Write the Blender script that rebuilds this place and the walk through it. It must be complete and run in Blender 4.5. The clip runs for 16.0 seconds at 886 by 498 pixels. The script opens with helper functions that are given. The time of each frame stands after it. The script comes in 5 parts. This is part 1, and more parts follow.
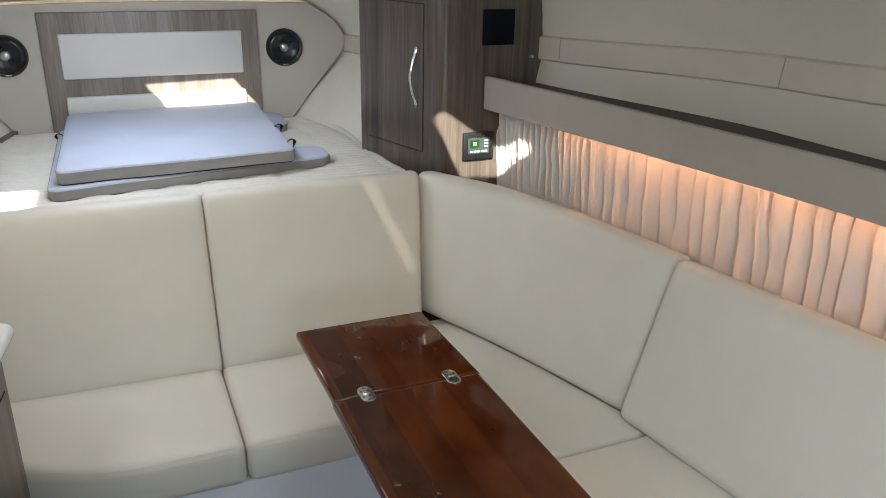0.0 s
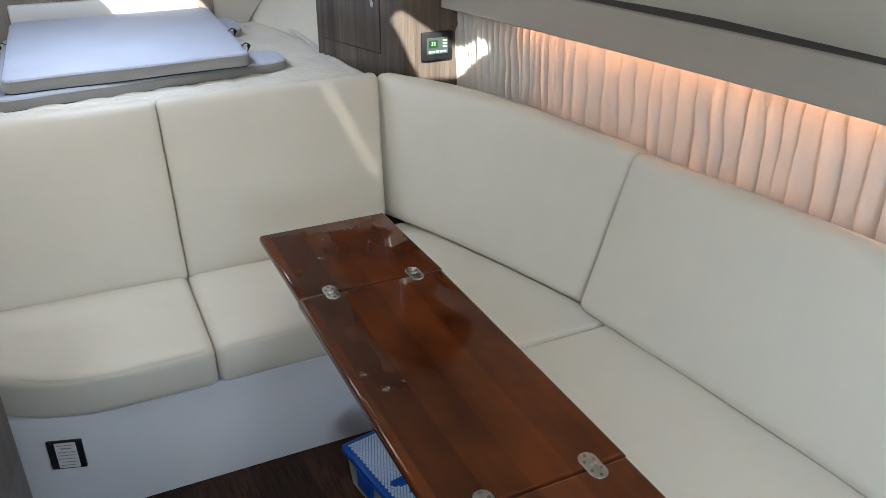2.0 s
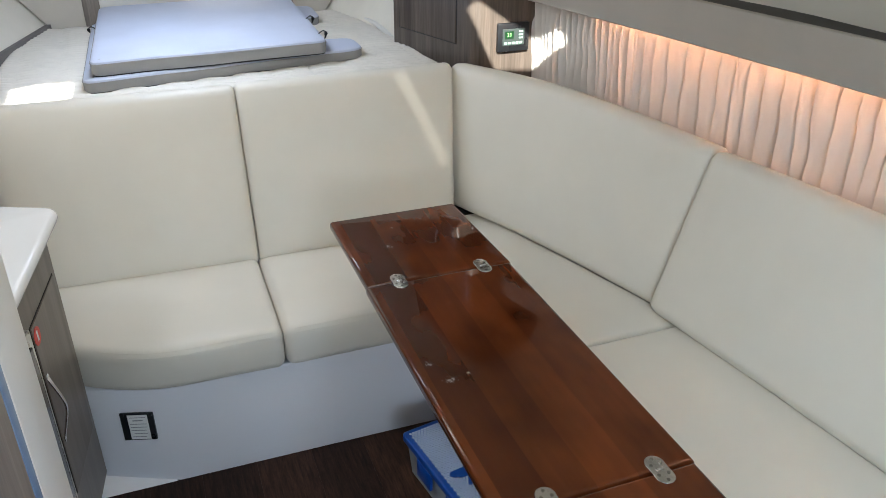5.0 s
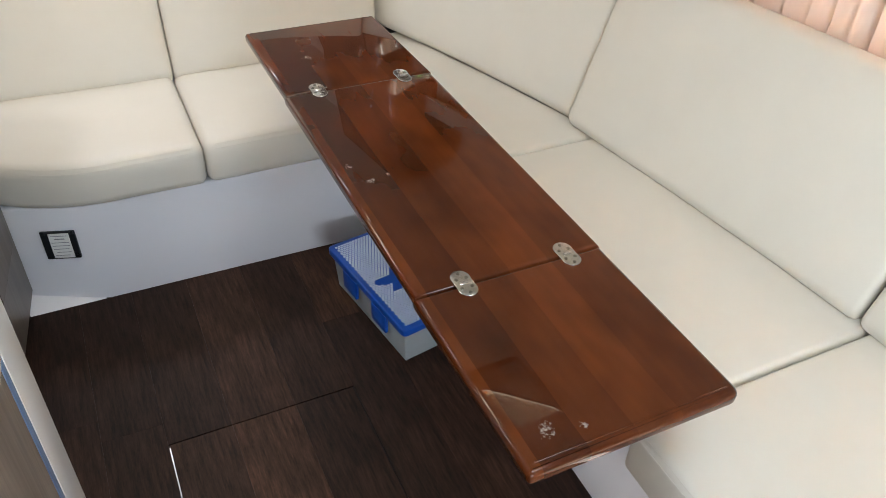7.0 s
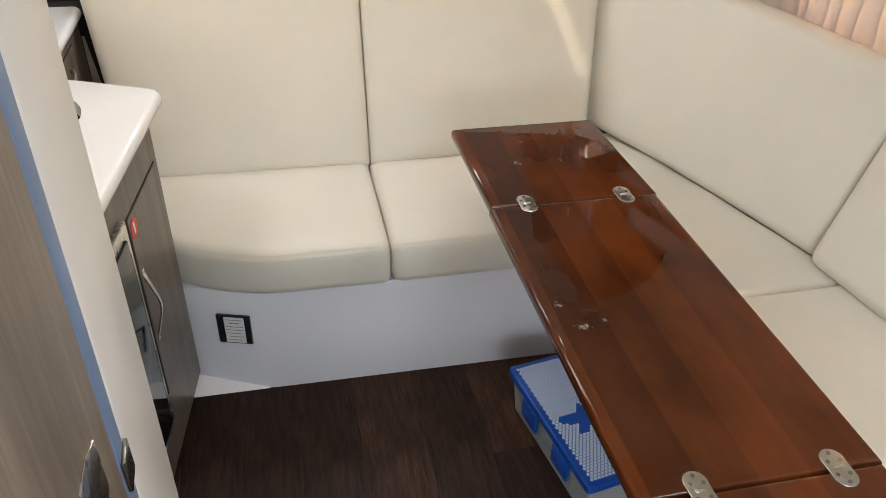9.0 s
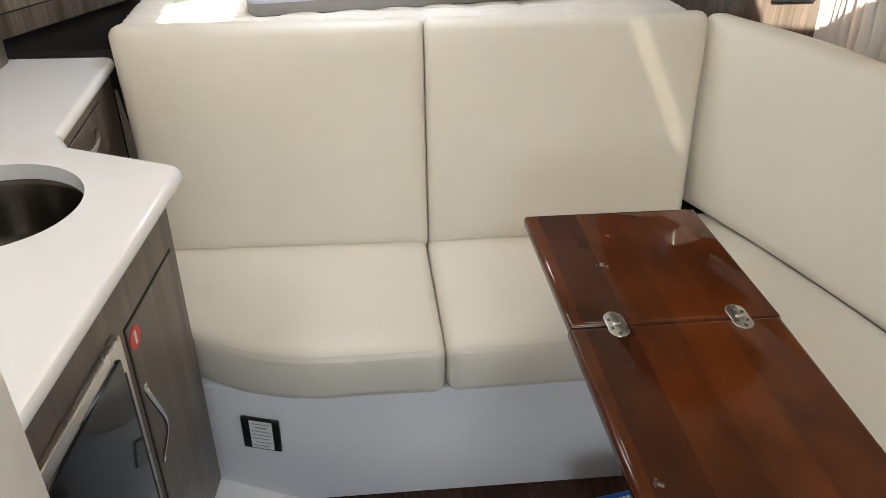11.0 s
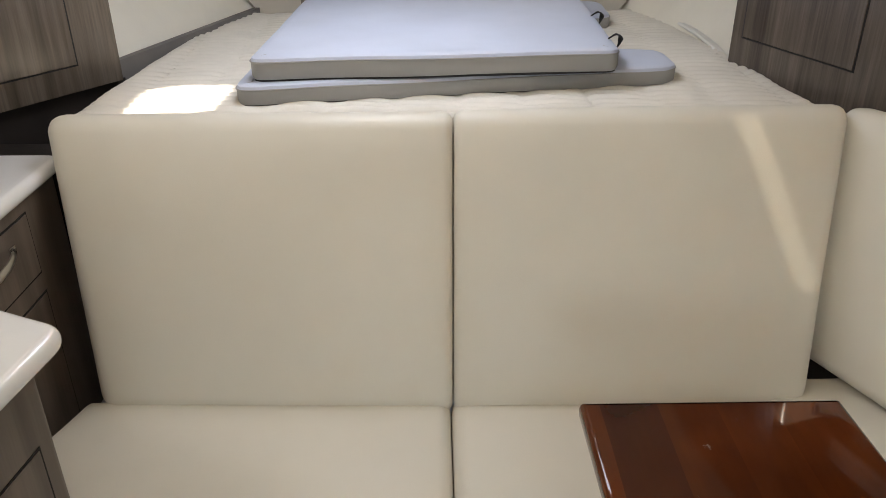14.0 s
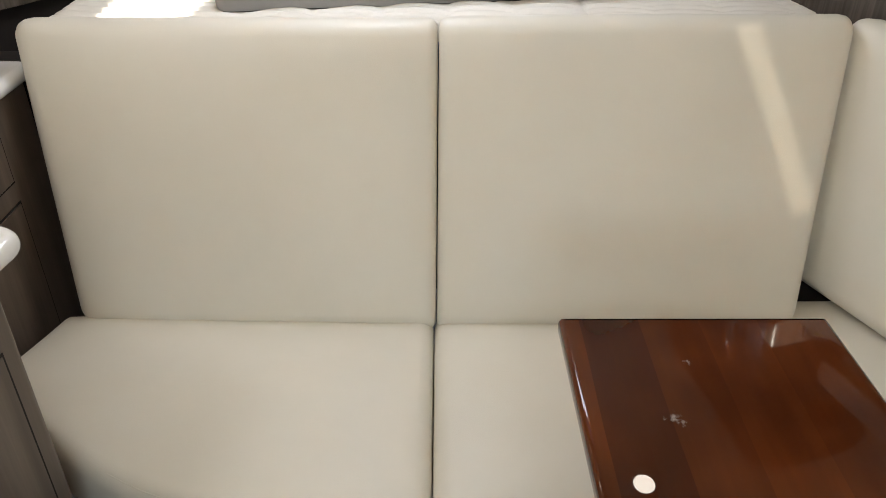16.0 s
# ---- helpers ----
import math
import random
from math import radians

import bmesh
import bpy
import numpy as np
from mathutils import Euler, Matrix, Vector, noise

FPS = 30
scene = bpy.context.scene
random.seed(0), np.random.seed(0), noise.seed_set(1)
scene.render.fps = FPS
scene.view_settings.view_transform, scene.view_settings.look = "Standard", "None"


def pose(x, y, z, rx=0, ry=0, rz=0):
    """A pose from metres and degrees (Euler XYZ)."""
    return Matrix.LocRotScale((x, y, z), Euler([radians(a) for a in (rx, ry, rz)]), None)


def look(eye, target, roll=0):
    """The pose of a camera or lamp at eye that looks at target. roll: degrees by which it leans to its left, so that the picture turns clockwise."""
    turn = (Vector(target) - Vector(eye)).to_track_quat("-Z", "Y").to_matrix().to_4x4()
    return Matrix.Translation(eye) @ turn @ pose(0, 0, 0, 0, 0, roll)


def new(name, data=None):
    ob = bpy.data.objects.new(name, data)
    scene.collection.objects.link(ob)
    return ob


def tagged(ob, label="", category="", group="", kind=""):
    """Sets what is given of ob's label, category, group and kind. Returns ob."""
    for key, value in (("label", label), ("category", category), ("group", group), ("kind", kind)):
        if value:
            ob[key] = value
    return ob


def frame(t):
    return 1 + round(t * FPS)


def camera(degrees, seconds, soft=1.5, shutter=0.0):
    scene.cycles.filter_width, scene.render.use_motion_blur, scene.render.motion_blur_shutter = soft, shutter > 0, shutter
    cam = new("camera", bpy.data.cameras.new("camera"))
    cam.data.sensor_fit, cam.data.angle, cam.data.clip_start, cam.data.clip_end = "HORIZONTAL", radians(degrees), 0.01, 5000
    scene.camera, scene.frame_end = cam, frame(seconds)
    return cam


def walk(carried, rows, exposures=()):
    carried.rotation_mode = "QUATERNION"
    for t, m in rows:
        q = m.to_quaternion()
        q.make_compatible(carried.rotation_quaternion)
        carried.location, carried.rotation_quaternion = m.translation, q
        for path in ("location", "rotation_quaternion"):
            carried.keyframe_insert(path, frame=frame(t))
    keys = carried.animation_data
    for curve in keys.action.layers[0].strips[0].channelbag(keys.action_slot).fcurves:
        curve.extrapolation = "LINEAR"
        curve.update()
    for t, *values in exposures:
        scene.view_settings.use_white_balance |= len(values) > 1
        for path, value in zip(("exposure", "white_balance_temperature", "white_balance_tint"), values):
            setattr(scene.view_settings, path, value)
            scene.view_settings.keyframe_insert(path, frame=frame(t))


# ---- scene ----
cam = camera(59.0, 16.0, 0.8)
PATH = [
    (0, (-0.104, -0.095, 1.721), (0.636, 1.613, 0.99), 1.1),
    (0.5, (-0.095, -0.098, 1.715), (0.68, 1.591, 0.974), 1.3),
    (1, (-0.095, -0.109, 1.707), (0.7, 1.551, 0.924), 1.3),
    (1.5, (-0.109, -0.125, 1.699), (0.683, 1.506, 0.856), 0.9),
    (2, (-0.099, -0.133, 1.688), (0.679, 1.459, 0.761), 0.5),
    (2.5, (-0.1, -0.142, 1.672), (0.673, 1.422, 0.694), 1.1),
    (3, (-0.11, -0.152, 1.684), (0.643, 1.428, 0.717), 2.0),
    (3.5, (-0.113, -0.226, 1.71), (0.546, 1.417, 0.78), 1.2),
    (3.7, (-0.105, -0.253, 1.714), (0.505, 1.416, 0.796), 0.6),
    (5.8, (-0.119, -0.055, 1.657), (0.534, 1.529, 0.625), 0.4),
    (6, (-0.124, -0.089, 1.653), (0.539, 1.451, 0.563), 0.9),
    (6.5, (-0.121, -0.17, 1.642), (0.56, 1.289, 0.455), 1.5),
    (7, (-0.115, -0.202, 1.62), (0.595, 1.177, 0.357), 3.1),
    (7.5, (-0.116, -0.204, 1.624), (0.608, 1.162, 0.357), 4.4),
    (8, (-0.126, -0.171, 1.635), (0.582, 1.25, 0.419), 4.6),
    (8.5, (-0.141, -0.061, 1.638), (0.476, 1.429, 0.455), 3.1),
    (9, (-0.114, 0.096, 1.581), (0.249, 1.699, 0.442), 1.5),
    (9.2, (-0.085, 0.177, 1.609), (0.195, 1.798, 0.471), 0.9),
    (11.3, (-0.036, 0.51, 1.502), (0.143, 2.201, 0.449), 0.8),
    (11.5, (-0.012, 0.567, 1.452), (0.109, 2.305, 0.471), -0.1),
    (12, (0.066, 0.654, 1.401), (0.044, 2.457, 0.538), -0.5),
    (12.5, (0.048, 0.757, 1.417), (0.04, 2.565, 0.562), -0.4),
    (13, (0.016, 0.879, 1.425), (0.033, 2.681, 0.557), -0.6),
    (13.5, (0.052, 0.942, 1.414), (0.076, 2.738, 0.535), -0.1),
    (14, (0.094, 0.956, 1.408), (0.112, 2.736, 0.496), -0.4),
    (14.5, (0.118, 0.982, 1.366), (0.115, 2.703, 0.348), -1.0),
    (15, (0.125, 0.99, 1.366), (0.149, 2.682, 0.3), -1.0),
    (15.5, (0.132, 0.987, 1.367), (0.153, 2.674, 0.294), -0.5),
    (16, (0.134, 0.976, 1.362), (0.137, 2.67, 0.299), 0.0),
]
walk(cam, [(t, look(eye, target, roll)) for t, eye, target, roll in PATH],
     [(0.0, 2.28, 6260, 10), (3.5, 2.44, 5810, 9), (6.0, 2.72, 6130, 11), (6.5, 2.87, 6180, 12), (7.5, 3.04, 6830, 14), (8.5, 2.92, 6980, 15), (9.0, 2.84, 6880, 14), (11.5, 2.57, 6730, 12), (12.5, 2.36, 6780, 12), (13.5, 2.22, 6930, 13), (14.0, 2.26, 6980, 13), (14.5, 2.38, 6980, 13), (16.0, 2.50, 6830, 12)])

# ---- sun, sky, large lights ----
SUN_WAY = Vector((0.25, 0.75, -0.60)).normalized()
world = bpy.data.worlds.new("sky")
scene.world = world
world.use_nodes = True
wn = world.node_tree.nodes
sky = wn.new("ShaderNodeTexSky")
sky.sky_type, sky.sun_disc = "NISHITA", False
sky.sun_elevation = math.asin(-SUN_WAY.z)
sky.sun_rotation = math.atan2(-SUN_WAY.x, -SUN_WAY.y)
world.node_tree.links.new(sky.outputs[0], wn["Background"].inputs[0])
wn["Background"].inputs[1].default_value = 0.05
sun = new("sun", bpy.data.lights.new("sun", "SUN"))
sun.data.energy, sun.data.angle, sun.data.color = 5.0, radians(0.6), (1.0, 0.92, 0.79)
sun.matrix_world = look((0, 0, 6), Vector((0, 0, 6)) + SUN_WAY)


def fill_light(eye, target, w, h, power, color):
    """An added area lamp that stands in for daylight from an unseen opening."""
    lamp = new("fill_light", bpy.data.lights.new("fill_light", "AREA"))
    lamp.data.shape, lamp.data.size, lamp.data.size_y = "RECTANGLE", w, h
    lamp.data.energy, lamp.data.color = power, color
    lamp.matrix_world = look(eye, target)
    return lamp


# fill from the companionway side, then fills added below the unseen hatches
fill_light((0.15, -1.39, 1.06), (0.40, 1.2, 0.72), 0.85, 0.68, 1.6, (0.68, 0.85, 1.0))
fill_light((0.62, 0.10, 1.935), (0.75, 0.3, 0.0), 0.45, 0.8, 2.6, (0.76, 0.89, 1.0))
# warm fill added over the front seats, below an opaque hatch cover
fill_light((-0.06, 1.60, 1.905), (-0.06, 1.62, 0.0), 0.38, 0.42, 0.46, (1.0, 0.85, 0.60))
fill_light((-0.02, 2.60, 1.74), (0.10, 2.95, 0.9), 0.36, 0.46, 1.35, (0.76, 0.85, 1.0))
fill_light((-0.850, 1.36, 1.86), (1.1, 1.1, 0.65), 0.18, 0.26, 0.8, (0.92, 0.96, 1.0))

# ---- materials ----


def material(name, rough=0.5, metal=0.0, coat=0.0, coat_rough=0.05):
    m = bpy.data.materials.new(name)
    m.use_nodes = True
    b = m.node_tree.nodes["Principled BSDF"]
    b.inputs["Roughness"].default_value = rough
    b.inputs["Metallic"].default_value = metal
    b.inputs["Coat Weight"].default_value = coat
    b.inputs["Coat Roughness"].default_value = coat_rough
    return m, m.node_tree.nodes, m.node_tree.links, b


def noise_tex(nodes, links, scale, stretch=(1, 1, 1), detail=4.0, rot=(0, 0, 0), rough=0.6, coords="Object"):
    co = nodes.new("ShaderNodeTexCoord")
    mp = nodes.new("ShaderNodeMapping")
    mp.inputs["Scale"].default_value = stretch
    mp.inputs["Rotation"].default_value = rot
    tx = nodes.new("ShaderNodeTexNoise")
    tx.inputs["Scale"].default_value = scale
    tx.inputs["Detail"].default_value = detail
    tx.inputs["Roughness"].default_value = rough
    links.new(co.outputs[coords], mp.inputs[0])
    links.new(mp.outputs[0], tx.inputs["Vector"])
    return tx.outputs["Fac"]


def ramp(nodes, links, fac, stops):
    r = nodes.new("ShaderNodeValToRGB")
    els = r.color_ramp.elements
    while len(els) < len(stops):
        els.new(0.5)
    for e, (p, c) in zip(els, stops):
        e.position, e.color = p, (*c, 1)
    links.new(fac, r.inputs[0])
    return r.outputs[0]


def mixed(nodes, links, a, b, fac, mode="MIX"):
    m = nodes.new("ShaderNodeMix")
    m.data_type, m.blend_type = "RGBA", mode
    for sock, v in ((m.inputs[6], a), (m.inputs[7], b), (m.inputs[0], fac)):
        if isinstance(v, bpy.types.NodeSocket):
            links.new(v, sock)
        elif isinstance(v, tuple):
            sock.default_value = (*v, 1)
        else:
            sock.default_value = v
    return m.outputs[2]


def bump(nodes, links, bsdf, height, strength, distance):
    n = nodes.new("ShaderNodeBump")
    n.inputs["Strength"].default_value = strength
    n.inputs["Distance"].default_value = distance
    links.new(height, n.inputs["Height"])
    links.new(n.outputs[0], bsdf.inputs["Normal"])


def plain(name, color, rough=0.5, metal=0.0, vary=0.08, scale=6.0, grain=300.0, depth=0.0004, coat=0.0, coat_rough=0.05, strength=0.3):
    """A surface of one colour with blotches, fine grain and uneven gloss."""
    m, n, l, b = material(name, rough, metal, coat, coat_rough)
    lo = tuple(c * (1 - vary) for c in color)
    hi = tuple(min(1.0, c * (1 + vary)) for c in color)
    blot = noise_tex(n, l, scale, detail=5)
    l.new(ramp(n, l, blot, [(0.3, lo), (0.7, hi)]), b.inputs["Base Color"])
    fine = noise_tex(n, l, grain, detail=2)
    mr = n.new("ShaderNodeMapRange")
    mr.inputs["To Min"].default_value, mr.inputs["To Max"].default_value = max(0.02, rough - 0.06), min(1, rough + 0.06)
    l.new(blot, mr.inputs[0])
    l.new(mr.outputs[0], b.inputs["Roughness"])
    if depth:
        bump(n, l, b, fine, strength, depth)
    return m


def laminate(name, dark, light, axis="z", rough=0.38, streak=0.45):
    """Wood-grain laminate with long streaks along one axis."""
    m, n, l, b = material(name, rough)
    long = {"x": (0.03, 1, 1), "y": (1, 0.03, 1), "z": (1, 1, 0.03)}[axis]
    wide = noise_tex(n, l, 22, long, 3)
    fine = noise_tex(n, l, 130, tuple(v if v == 1 else 0.05 for v in long), 4, rough=0.7)
    big = noise_tex(n, l, 5, tuple(v if v == 1 else 0.25 for v in long), 2)
    base = ramp(n, l, wide, [(0.28, dark), (0.72, light)])
    base = mixed(n, l, base, ramp(n, l, fine, [(0.35, (0.45, 0.43, 0.42)), (0.65, (1.15, 1.12, 1.1))]), streak, "MULTIPLY")
    base = mixed(n, l, base, ramp(n, l, big, [(0.3, (0.75, 0.75, 0.75)), (0.7, (1.1, 1.1, 1.1))]), 0.5, "MULTIPLY")
    l.new(base, b.inputs["Base Color"])
    bump(n, l, b, fine, 0.15, 0.0004)
    return m


def vinyl_material(name, color):
    m, n, l, b = material(name, 0.42)
    blot = noise_tex(n, l, 3.5, detail=3)
    soil = noise_tex(n, l, 10, detail=3)
    base = ramp(n, l, blot, [(0.3, tuple(c * 0.975 for c in color)), (0.7, tuple(min(1, c * 1.02) for c in color))])
    base = mixed(n, l, base, ramp(n, l, soil, [(0.35, (0.95, 0.94, 0.92)), (0.6, (1, 1, 1))]), 0.25, "MULTIPLY")
    l.new(base, b.inputs["Base Color"])
    co = n.new("ShaderNodeTexCoord")
    vo = n.new("ShaderNodeTexVoronoi")
    vo.inputs["Scale"].default_value = 650
    l.new(co.outputs["Object"], vo.inputs["Vector"])
    wr = noise_tex(n, l, 9, detail=3)
    add = n.new("ShaderNodeMath")
    add.operation = "MULTIPLY_ADD"
    l.new(wr, add.inputs[0])
    add.inputs[1].default_value = 0.5
    l.new(vo.outputs["Distance"], add.inputs[2])
    bump(n, l, b, add.outputs[0], 0.15, 0.0008)
    return m


def table_material():
    """Red-brown laminated hardwood staves under a thick clear lacquer."""
    m, n, l, b = material("lacquered_mahogany", 0.22, coat=1.0, coat_rough=0.012)
    co = n.new("ShaderNodeTexCoord")
    sep = n.new("ShaderNodeSeparateXYZ")
    l.new(co.outputs["Object"], sep.inputs[0])
    k = n.new("ShaderNodeMath")
    k.operation = "MULTIPLY"
    k.inputs[1].default_value = 12.2
    waver = noise_tex(n, l, 5, (1, 0.5, 1), 2)
    jog = n.new("ShaderNodeMath")
    jog.operation = "MULTIPLY_ADD"
    jog.inputs[1].default_value = 0.010
    l.new(waver, jog.inputs[0])
    l.new(sep.outputs[0], jog.inputs[2])
    l.new(jog.outputs[0], k.inputs[0])
    fl = n.new("ShaderNodeMath")
    fl.operation = "FLOOR"
    l.new(k.outputs[0], fl.inputs[0])
    wn_ = n.new("ShaderNodeTexWhiteNoise")
    wn_.noise_dimensions = "1D"
    l.new(fl.outputs[0], wn_.inputs["W"])
    grain = noise_tex(n, l, 60, (1, 0.05, 1), 3, rough=0.55)
    cloud = noise_tex(n, l, 8.0, (1, 0.65, 1), 2, rough=0.5)
    flame = noise_tex(n, l, 26, (1, 0.3, 1), 3, rot=(0, 0, 0.35), rough=0.55)
    base = ramp(n, l, wn_.outputs["Value"], [(0.0, (0.050, 0.0116, 0.0034)), (1.0, (0.100, 0.0240, 0.0062))])
    base = mixed(n, l, base, ramp(n, l, cloud, [(0.32, (0.55, 0.52, 0.50)), (0.68, (1.75, 1.75, 1.68))]), 0.66, "MULTIPLY")
    base = mixed(n, l, base, ramp(n, l, flame, [(0.35, (0.72, 0.7, 0.68)), (0.65, (1.2, 1.2, 1.2))]), 0.2, "MULTIPLY")
    base = mixed(n, l, base, ramp(n, l, grain, [(0.35, (0.7, 0.68, 0.66)), (0.65, (1.12, 1.12, 1.1))]), 0.22, "MULTIPLY")
    l.new(base, b.inputs["Base Color"])
    b.inputs["Specular IOR Level"].default_value = 0.0
    b.inputs["Coat IOR"].default_value = 1.47
    spots = noise_tex(n, l, 170, (1, 0.8, 1), 4, rough=0.6)
    near = None
    for cx_, cy_, rad in ((0.410, 1.650, 0.042), (0.334, 1.125, 0.036), (0.358, 1.060, 0.048), (0.400, 1.068, 0.024), (0.362, 0.365, 0.052), (0.418, 0.352, 0.026), (0.450, 1.754, 0.022)):
        vd = n.new("ShaderNodeVectorMath")
        vd.operation = "DISTANCE"
        l.new(co.outputs["Object"], vd.inputs[0])
        vd.inputs[1].default_value = (cx_, cy_, 0.702)
        mr = n.new("ShaderNodeMapRange")
        mr.inputs["From Min"].default_value, mr.inputs["From Max"].default_value = 0.0, rad
        mr.inputs["To Min"].default_value, mr.inputs["To Max"].default_value = 1.0, 0.0
        l.new(vd.outputs["Value"], mr.inputs[0])
        if near is None:
            near = mr.outputs[0]
        else:
            mx = n.new("ShaderNodeMath")
            mx.operation = "MAXIMUM"
            l.new(near, mx.inputs[0]), l.new(mr.outputs[0], mx.inputs[1])
            near = mx.outputs[0]
    mul = n.new("ShaderNodeMath")
    mul.operation = "MULTIPLY"
    l.new(spots, mul.inputs[0]), l.new(near, mul.inputs[1])
    scuff = ramp(n, l, mul.outputs[0], [(0.40, (0, 0, 0)), (0.56, (1, 1, 1))])
    base = mixed(n, l, base, (0.36, 0.31, 0.28), scuff)
    l.new(base, b.inputs["Base Color"])
    mr = n.new("ShaderNodeMapRange")
    mr.inputs["To Min"].default_value, mr.inputs["To Max"].default_value = 0.012, 0.16
    l.new(scuff, mr.inputs[0])
    l.new(mr.outputs[0], b.inputs["Coat Roughness"])
    return m


def floor_material():
    m, n, l, b = material("dark_plank", 0.60)
    oi = n.new("ShaderNodeObjectInfo")
    grain = noise_tex(n, l, 75, (1, 0.10, 1), 7, rough=0.8)
    patch = noise_tex(n, l, 9, (1, 0.5, 1), 7, rough=0.72)
    base = ramp(n, l, oi.outputs["Random"], [(0.0, (0.018, 0.0094, 0.0066)), (1.0, (0.040, 0.0205, 0.0132))])
    base = mixed(n, l, base, ramp(n, l, grain, [(0.36, (0.30, 0.28, 0.27)), (0.66, (2.2, 2.1, 2.0))]), 0.9, "MULTIPLY")
    base = mixed(n, l, base, ramp(n, l, patch, [(0.34, (0.55, 0.50, 0.48)), (0.66, (1.7, 1.62, 1.5))]), 0.8, "MULTIPLY")
    l.new(base, b.inputs["Base Color"])
    b.inputs["Specular IOR Level"].default_value = 0.22
    bump(n, l, b, grain, 0.3, 0.0006)
    return m


def glow(name, color, strength):
    m, n, l, b = material(name, 0.4)
    b.inputs["Base Color"].default_value = (*color, 1)
    b.inputs["Emission Color"].default_value = (*color, 1)
    b.inputs["Emission Strength"].default_value = strength
    return m


def tinted(name, color):
    """Clear or tinted acrylic that lets light through."""
    m, n, l, b = material(name)
    out = n["Material Output"]
    tr = n.new("ShaderNodeBsdfTransparent")
    tr.inputs[0].default_value = (*color, 1)
    gl = n.new("ShaderNodeBsdfGlossy")
    gl.inputs["Roughness"].default_value = 0.03
    mx = n.new("ShaderNodeMixShader")
    mx.inputs[0].default_value = 0.06
    l.new(tr.outputs[0], mx.inputs[1])
    l.new(gl.outputs[0], mx.inputs[2])
    l.new(mx.outputs[0], out.inputs[0])
    return m


def curtain_material():
    m, n, l, b = material("pleated_cloth", 0.85)
    weave = noise_tex(n, l, 500, (1, 1, 0.2), 2)
    streak = noise_tex(n, l, 30, (1, 1, 0.4), 4, rough=0.6)
    l.new(ramp(n, l, streak, [(0.3, (0.80, 0.755, 0.70)), (0.7, (0.86, 0.82, 0.77))]), b.inputs["Base Color"])
    bump(n, l, b, weave, 0.4, 0.0006)
    out = n["Material Output"]
    tl = n.new("ShaderNodeBsdfTranslucent")
    tl.inputs[0].default_value = (0.75, 0.68, 0.6, 1)
    mx = n.new("ShaderNodeMixShader")
    mx.inputs[0].default_value = 0.25
    l.new(b.outputs[0], mx.inputs[1])
    l.new(tl.outputs[0], mx.inputs[2])
    l.new(mx.outputs[0], out.inputs[0])
    return m


VINYL = vinyl_material("cream_vinyl", (0.735, 0.690, 0.600))
SHELF_VINYL = plain("grey_beige_vinyl", (0.42, 0.38, 0.33), 0.5, vary=0.04, grain=700, depth=0.0005)
LINER = plain("beige_liner", (0.67, 0.625, 0.535), 0.6, vary=0.04, scale=3, grain=500, depth=0.0005)
BOW_VINYL = plain("greyish_beige_vinyl", (0.56, 0.515, 0.445), 0.55, vary=0.03, scale=3, grain=600)
PIPING = plain("brown_piping", (0.42, 0.36, 0.30), 0.6, vary=0.05, depth=0.0)
TRIM = plain("beige_trim_vinyl", (0.64, 0.58, 0.485), 0.5, vary=0.03, grain=600)
HULL_CREAM = plain("cream_hull_panel", (0.80, 0.755, 0.655), 0.5, vary=0.04, grain=400)
# locker laminate, darkened for the shaded starboard locker
WOOD = laminate("grey_brown_laminate_shaded", (0.068, 0.053, 0.043), (0.160, 0.132, 0.110), "z", 0.27)
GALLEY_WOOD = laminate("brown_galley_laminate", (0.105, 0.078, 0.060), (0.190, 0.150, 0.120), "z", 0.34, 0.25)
# locker laminate again, lightened for the brighter lit port locker and post
WOOD_LIT = laminate("grey_brown_laminate_lit", (0.105, 0.084, 0.066), (0.235, 0.195, 0.158), "z", 0.27, 0.4)
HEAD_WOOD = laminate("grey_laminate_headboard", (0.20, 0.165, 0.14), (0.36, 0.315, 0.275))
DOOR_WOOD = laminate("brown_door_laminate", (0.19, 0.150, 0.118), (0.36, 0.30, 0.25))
TABLE = table_material()
PLANK = floor_material()
GEL = plain("white_gelcoat", (0.84, 0.84, 0.87), 0.3, vary=0.006, scale=2, depth=0.0)
COUNTER = plain("white_solid_surface", (0.86, 0.865, 0.88), 0.16, vary=0.015, grain=900, depth=0.0, coat=0.4)
PANEL_WHITE = plain("white_vinyl_panel", (0.74, 0.72, 0.67), 0.45, vary=0.03, grain=600)
# bluish sky tint on the pads is put into this colour
PAD = plain("pale_grey_pad_cloth", (0.52, 0.555, 0.66), 0.75, vary=0.05, scale=5, grain=450, depth=0.0006, strength=0.5)
# same pad cloth, darkened to carry the shade on its sides
PAD_SHADED = plain("pad_cloth_shaded_side", (0.33, 0.325, 0.315), 0.8, vary=0.05, grain=450, depth=0.0006, strength=0.5)
QUILT = plain("ivory_quilt", (0.74, 0.695, 0.62), 0.85, vary=0.06, scale=8, grain=350, depth=0.001, strength=0.5)
CLOTH = curtain_material()
BLACK = plain("black_plastic", (0.012, 0.013, 0.015), 0.28, vary=0.1, depth=0.0)
MATT_BLACK = plain("matt_black", (0.012, 0.012, 0.013), 0.7, vary=0.1)
SCREEN = plain("dark_screen", (0.004, 0.005, 0.009), 0.45, vary=0.1, depth=0.0)
# dark laminate colour, also used where gaps and recesses lie in shade
DARK = plain("dark_laminate_and_shade", (0.022, 0.017, 0.015), 0.5, vary=0.15)
CHROME = plain("chrome", (0.78, 0.78, 0.78), 0.1, 1.0, vary=0.04, depth=0.0)
